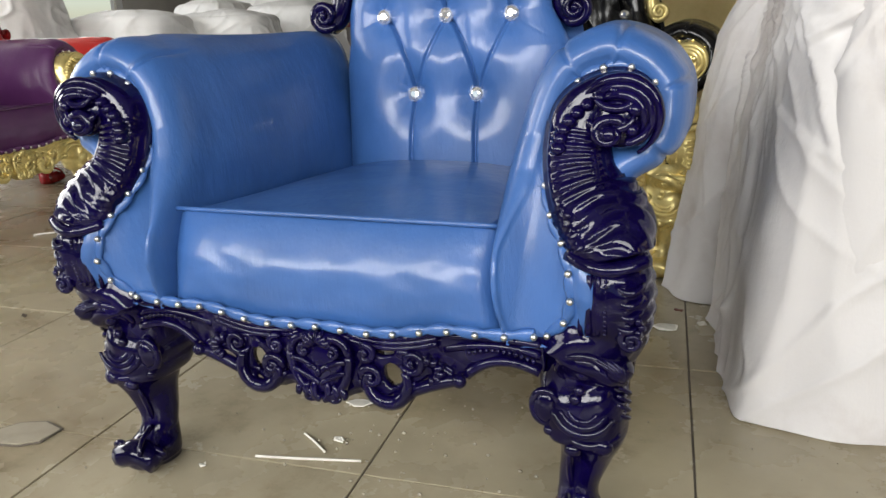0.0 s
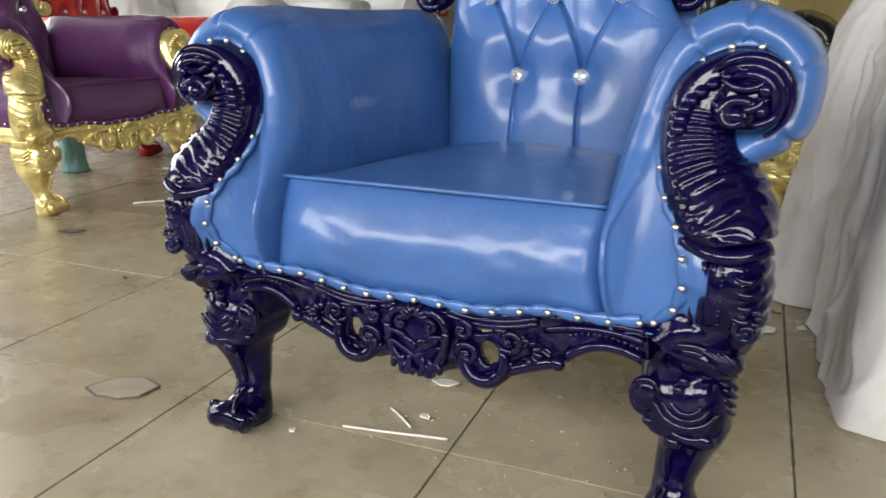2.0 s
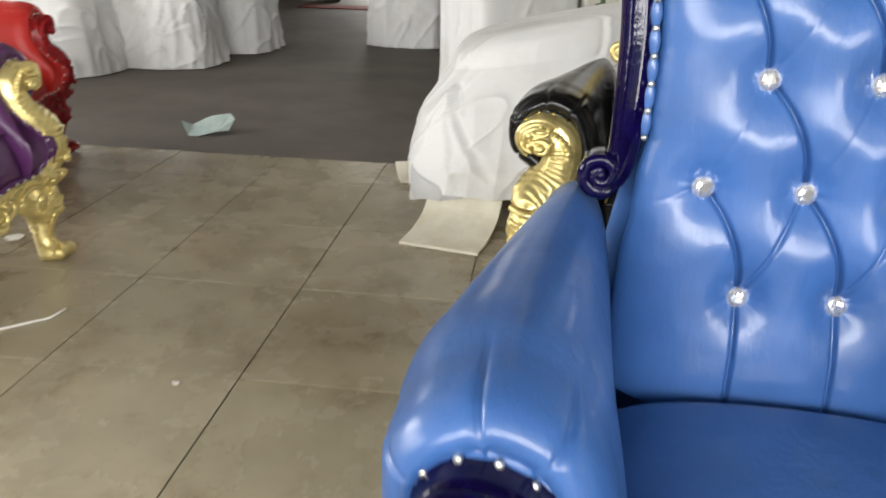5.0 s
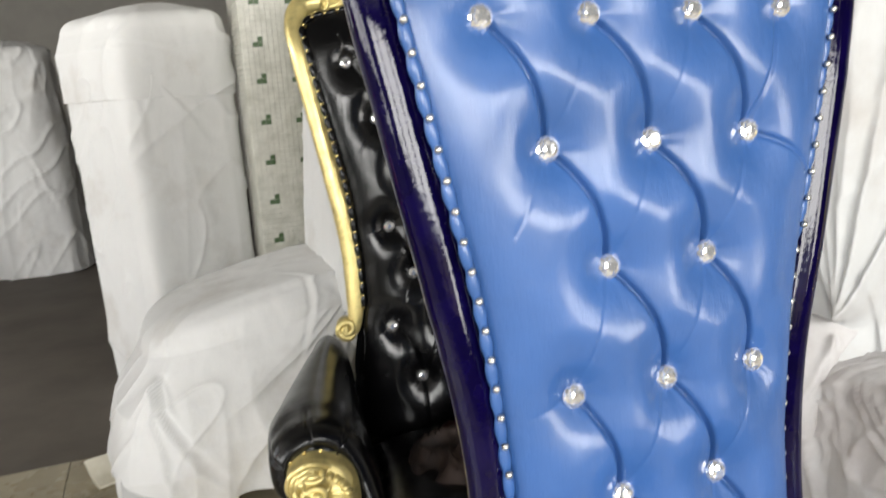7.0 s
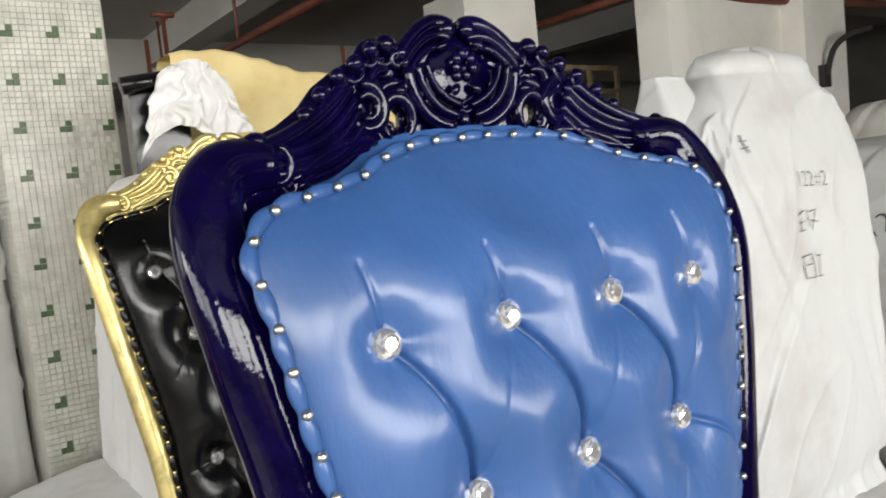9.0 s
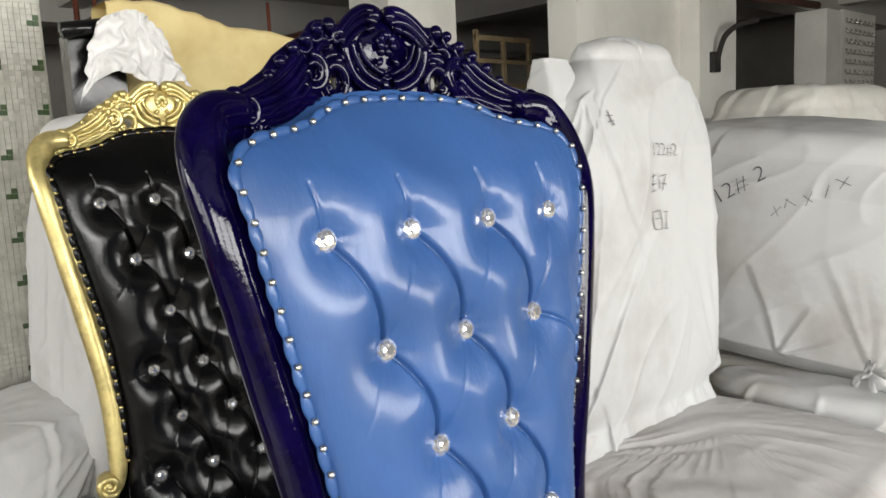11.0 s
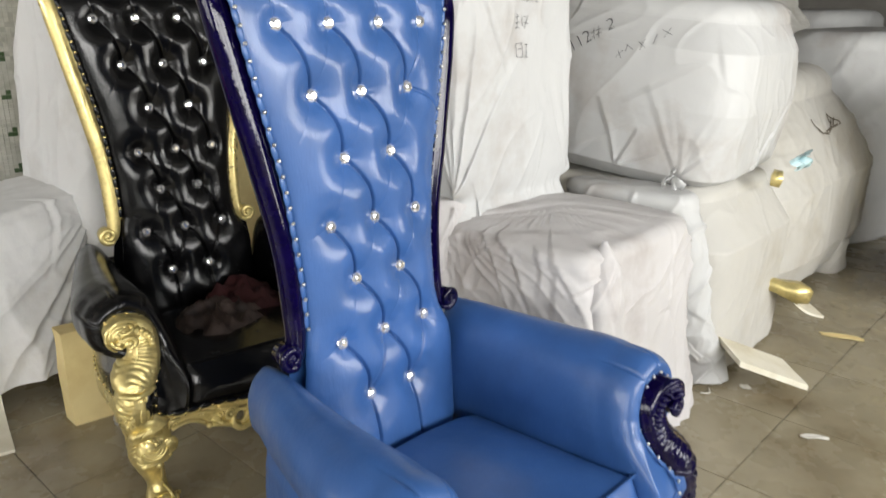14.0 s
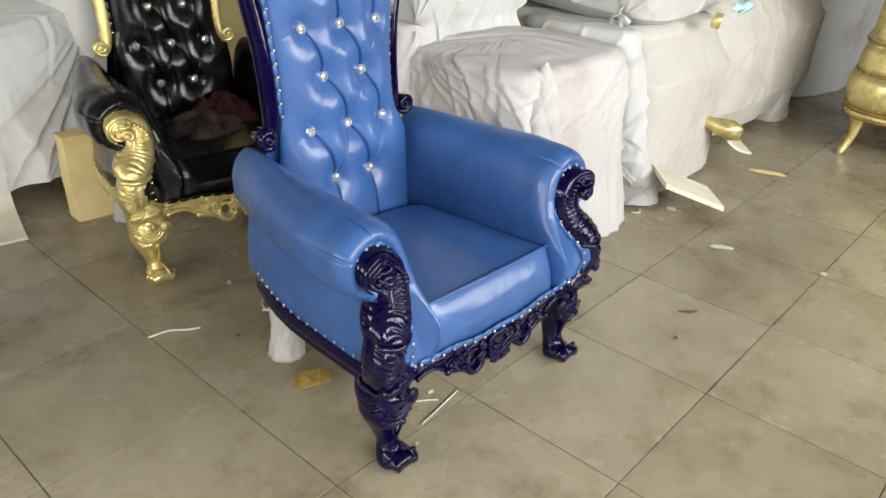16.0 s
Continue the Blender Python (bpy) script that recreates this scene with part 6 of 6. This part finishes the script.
pen_bars(wrap_b, [(0, 0, .04, .024), (.016, .03, .024, -.008), (.05, .016, .068, .046), (.06, .046, .09, .016), (.12, .045, .145, .015), (.12, .008, .15, .052), (.185, .022, .20, .06), (.23, .038, .26, .075), (.222, .075, .265, .042)], .03, .14, 20)
pen_bars(wrap_c, [(-.26, .06, -.24, .02), (-.24, .02, -.16, -.03), (-.16, -.03, -.05, -.045), (-.05, -.045, .06, -.02), (.0, -.04, .10, .02), (.06, .0, .07, .06), (.07, .06, .12, .03), (.06, -.02, .24, -.01), (.12, .03, .23, .0), (.09, -.01, .17, .03), (-.08, -.03, .02, -.02), (-.22, .01, -.20, -.02)], 3.83, 1.02, 0,
         half=.006, ink=INK_BROWN, label="smeared brown marker scribble")

# ---- scraps on the floor ----
CHIP_WHITE = dusty("white_scrap", (.72, .70, .64), (.55, .53, .47), .8, 30)
CHIP_TAN = dusty("tan_crumb", (.34, .31, .25), (.16, .14, .10), .8, 40)
CHIP_DARK = dusty("dark_scrap", (.10, .08, .06), (.05, .04, .03), .8, 30)


def flake(name, label, mat, x, y, size, seed, lift=.003, stretch=1.0, turn=0):
    """A thin torn scrap with a curled edge."""
    rnd = random.Random(seed)
    ob = thing(name, label, "scrap", pose(x, y, .001, 0, 0, turn))
    k = Kit()
    n = 9
    rim = [(size * stretch * (.6 + .4 * rnd.random()) * math.cos(2 * math.pi * i / n), size / stretch * (.6 + .4 * rnd.random()) * math.sin(2 * math.pi * i / n), lift * rnd.random() * 2) for i in range(n)]
    k.rings([[(a, b, c) for a, b, c in rim], [(a, b, c + .003) for a, b, c in rim]])
    part("scrap", k.mesh("scrap", mat, smooth=False), ob)


def stick(label, pts, r, mat=CHIP_WHITE):
    ob = thing("stick", label, "scrap")
    k = Kit()
    path = smooth_path(pts, 18)
    k.tube([(x, y, r + .001) for x, y in path], r, 6, up=(0, 0, 1))
    part("strip", k.mesh("strip", mat), ob)


stick("thin white offcut strip on the tiles", [(-.168, -.234), (-.08, -.222), (.043, -.202)], .0028)
stick("thin white offcut strip on the tiles", [(-.11, -.132), (-.075, -.158), (-.04, -.188)], .0026)
stick("curled white plastic strip on the tiles", [(-1.98, 1.10), (-1.90, 1.17), (-1.87, 1.20), (-1.856, 1.27)], .004)
stick("white thread strip on the tiles", [(-.549, .842), (-.47, .83), (-.42, .79), (-.373, .764)], .0045)
stick("curled white plastic strip on the tiles", [(-.127, .701), (-.095, .668), (-.06, .652)], .006)
stick("loop of white plastic cord on the tiles", [(-.115, .70), (-.095, .75), (-.05, .772), (-.028, .745), (-.05, .71), (-.085, .70)], .0035)
stick("curled white thread on the tiles", [(1.83, .13), (1.86, .10), (1.90, .12)], .004)
for x, y, s, m, n, st, tr in ((.608, .608, .035, CHIP_WHITE, 1, 1.3, 10), (.70, .652, .014, CHIP_WHITE, 2, 1, 0), (-.043, .013, .028, CHIP_WHITE, 3, 1.4, 20), (-.249, -.29, .008, CHIP_WHITE, 4, 1, 0), (-2.417, 1.806, .04, CHIP_WHITE, 5, 1.2, 0),
                              (-1.854, .65, .04, CHIP_DARK, 6, 1.5, 30), (1.122, -.545, .026, CHIP_DARK, 7, 2.2, -45), (1.79, -.39, .045, CHIP_WHITE, 8, 1.9, -60), (1.88, -.845, .022, CHIP_WHITE, 9, 1, 0), (2.96, -.165, .075, FOAM_YELLOW, 10, 1.7, -70),
                              (-.10, .982, .014, CHIP_WHITE, 11, 1, 0), (2.03, 0, .03, CHIP_WHITE, 12, 1, 0), (-.029, -.142, .012, CHIP_WHITE, 13, 1.2, 0), (.64, .74, .012, RUST, 14, 1.5, 0), (-.30, .62, .01, CHIP_DARK, 16, 1, 0),
                              (-1.3, .9, .012, CHIP_WHITE, 17, 1, 0), (-1.25, .3, .01, CHIP_DARK, 18, 1, 0), (.9, -.6, .008, CHIP_DARK, 19, 1, 0), (.16, 1.02, .03, STEEL, 20, 1.2, 0)):
    flake("floor_scrap", "small torn scrap lying on the tiles", m, x, y, s, n, .004, st, tr)
PATCH = dusty("cement_patch", (.31, .275, .205), (.24, .21, .155), .5, 14)
flake("floor_crack", "dark crack outlining a cement patch in the tile", GROUT, -.69, -.272, .080, 31, .0002, 1.25, 10)
flake("floor_patch", "flat grey cement patch on a chipped tile", PATCH, -.69, -.272, .074, 31, .0016, 1.25, 10)
flake("gold_leaf_scrap", "crumpled gold foil scrap on the tiles", gilt("foil", (.80, .58, .16)), -.29, .185, .07, 33, .018, 1.15, -20)
flake("cloth_scrap", "pale teal torn cloth scrap on the floor", dusty("pale_teal_cloth", (.50, .60, .57), (.36, .46, .44), .9, 14), -2.35, 3.62, .16, 35, .05, 1.2, 30)
rng = random.Random(21)
grit = Kit()
for i in range(520):
    x, y = (rng.uniform(-2.6, 2.8), rng.uniform(-1.2, 3.0)) if i % 3 else (rng.gauss(.1, .8), rng.gauss(.1, .6))
    q = rng.uniform(.0008, .0026)
    if i % 6 == 0:
        x, y, q = rng.gauss(.12, .20), rng.gauss(-.12, .16), q * 1.7
    grit.blob((x, y, q * .6), q, q * rng.uniform(.6, 1), q * .7, 0, 5, 4)
tagged(new("floor_grit", grit.mesh("floor_grit", CHIP_TAN)), "pale crumbs and grit scattered on the tiles", "grit", kind="stuff")

# ---- floor tiles, 0.6 m ----
k = Kit()
h = .2977
k.rings([[(x * q, y * q, z) for x, y in ((-1, -1), (1, -1), (1, 1), (-1, 1))] for q, z in ((h, -.010), (h, -.0007), (h - .0007, 0))])
tile_me = k.mesh("tile", TILE, smooth=False)
rng = random.Random(9)
for i in range(-6, 11):
    for j in range(-4, 6):
        x, y = .36 + .6 * i, .06 + .6 * j
        if y + .3 > 3.2:
            continue
        part("tile", tile_me, floor, "", pose(x, y, rng.uniform(-.0006, .0004), rng.uniform(-.05, .05), rng.uniform(-.05, .05), 90 * rng.randrange(4)))
k = Kit()
k.rings([[(x * q, y * (.2125 - h + q), z) for x, y in ((-1, -1), (1, -1), (1, 1), (-1, 1))] for q, z in ((h, -.010), (h, -.0007), (h - .0007, 0))])
cut_me = k.mesh("tile", TILE, smooth=False)
for i in range(-6, 11):
    part("tile", cut_me, floor, "", pose(.36 + .6 * i, 2.9735, rng.uniform(-.0012, .0006)))
k = Kit()
for i in range(-13, 22):
    for j in range(-8, 6):
        if -6 <= i < 11 and -4 <= j < 6:
            continue
        x, y = .36 + .6 * i, .06 + .6 * j
        if X0 < x < X1 and y + .3 < 3.2:
            slab(k, (x - h, y - h, -.01), (x + h, y + h, 0))
tagged(part("outer_tiles", k.mesh("outer_tiles", TILE, smooth=False), floor, "beige floor tiles"), kind="stuff")
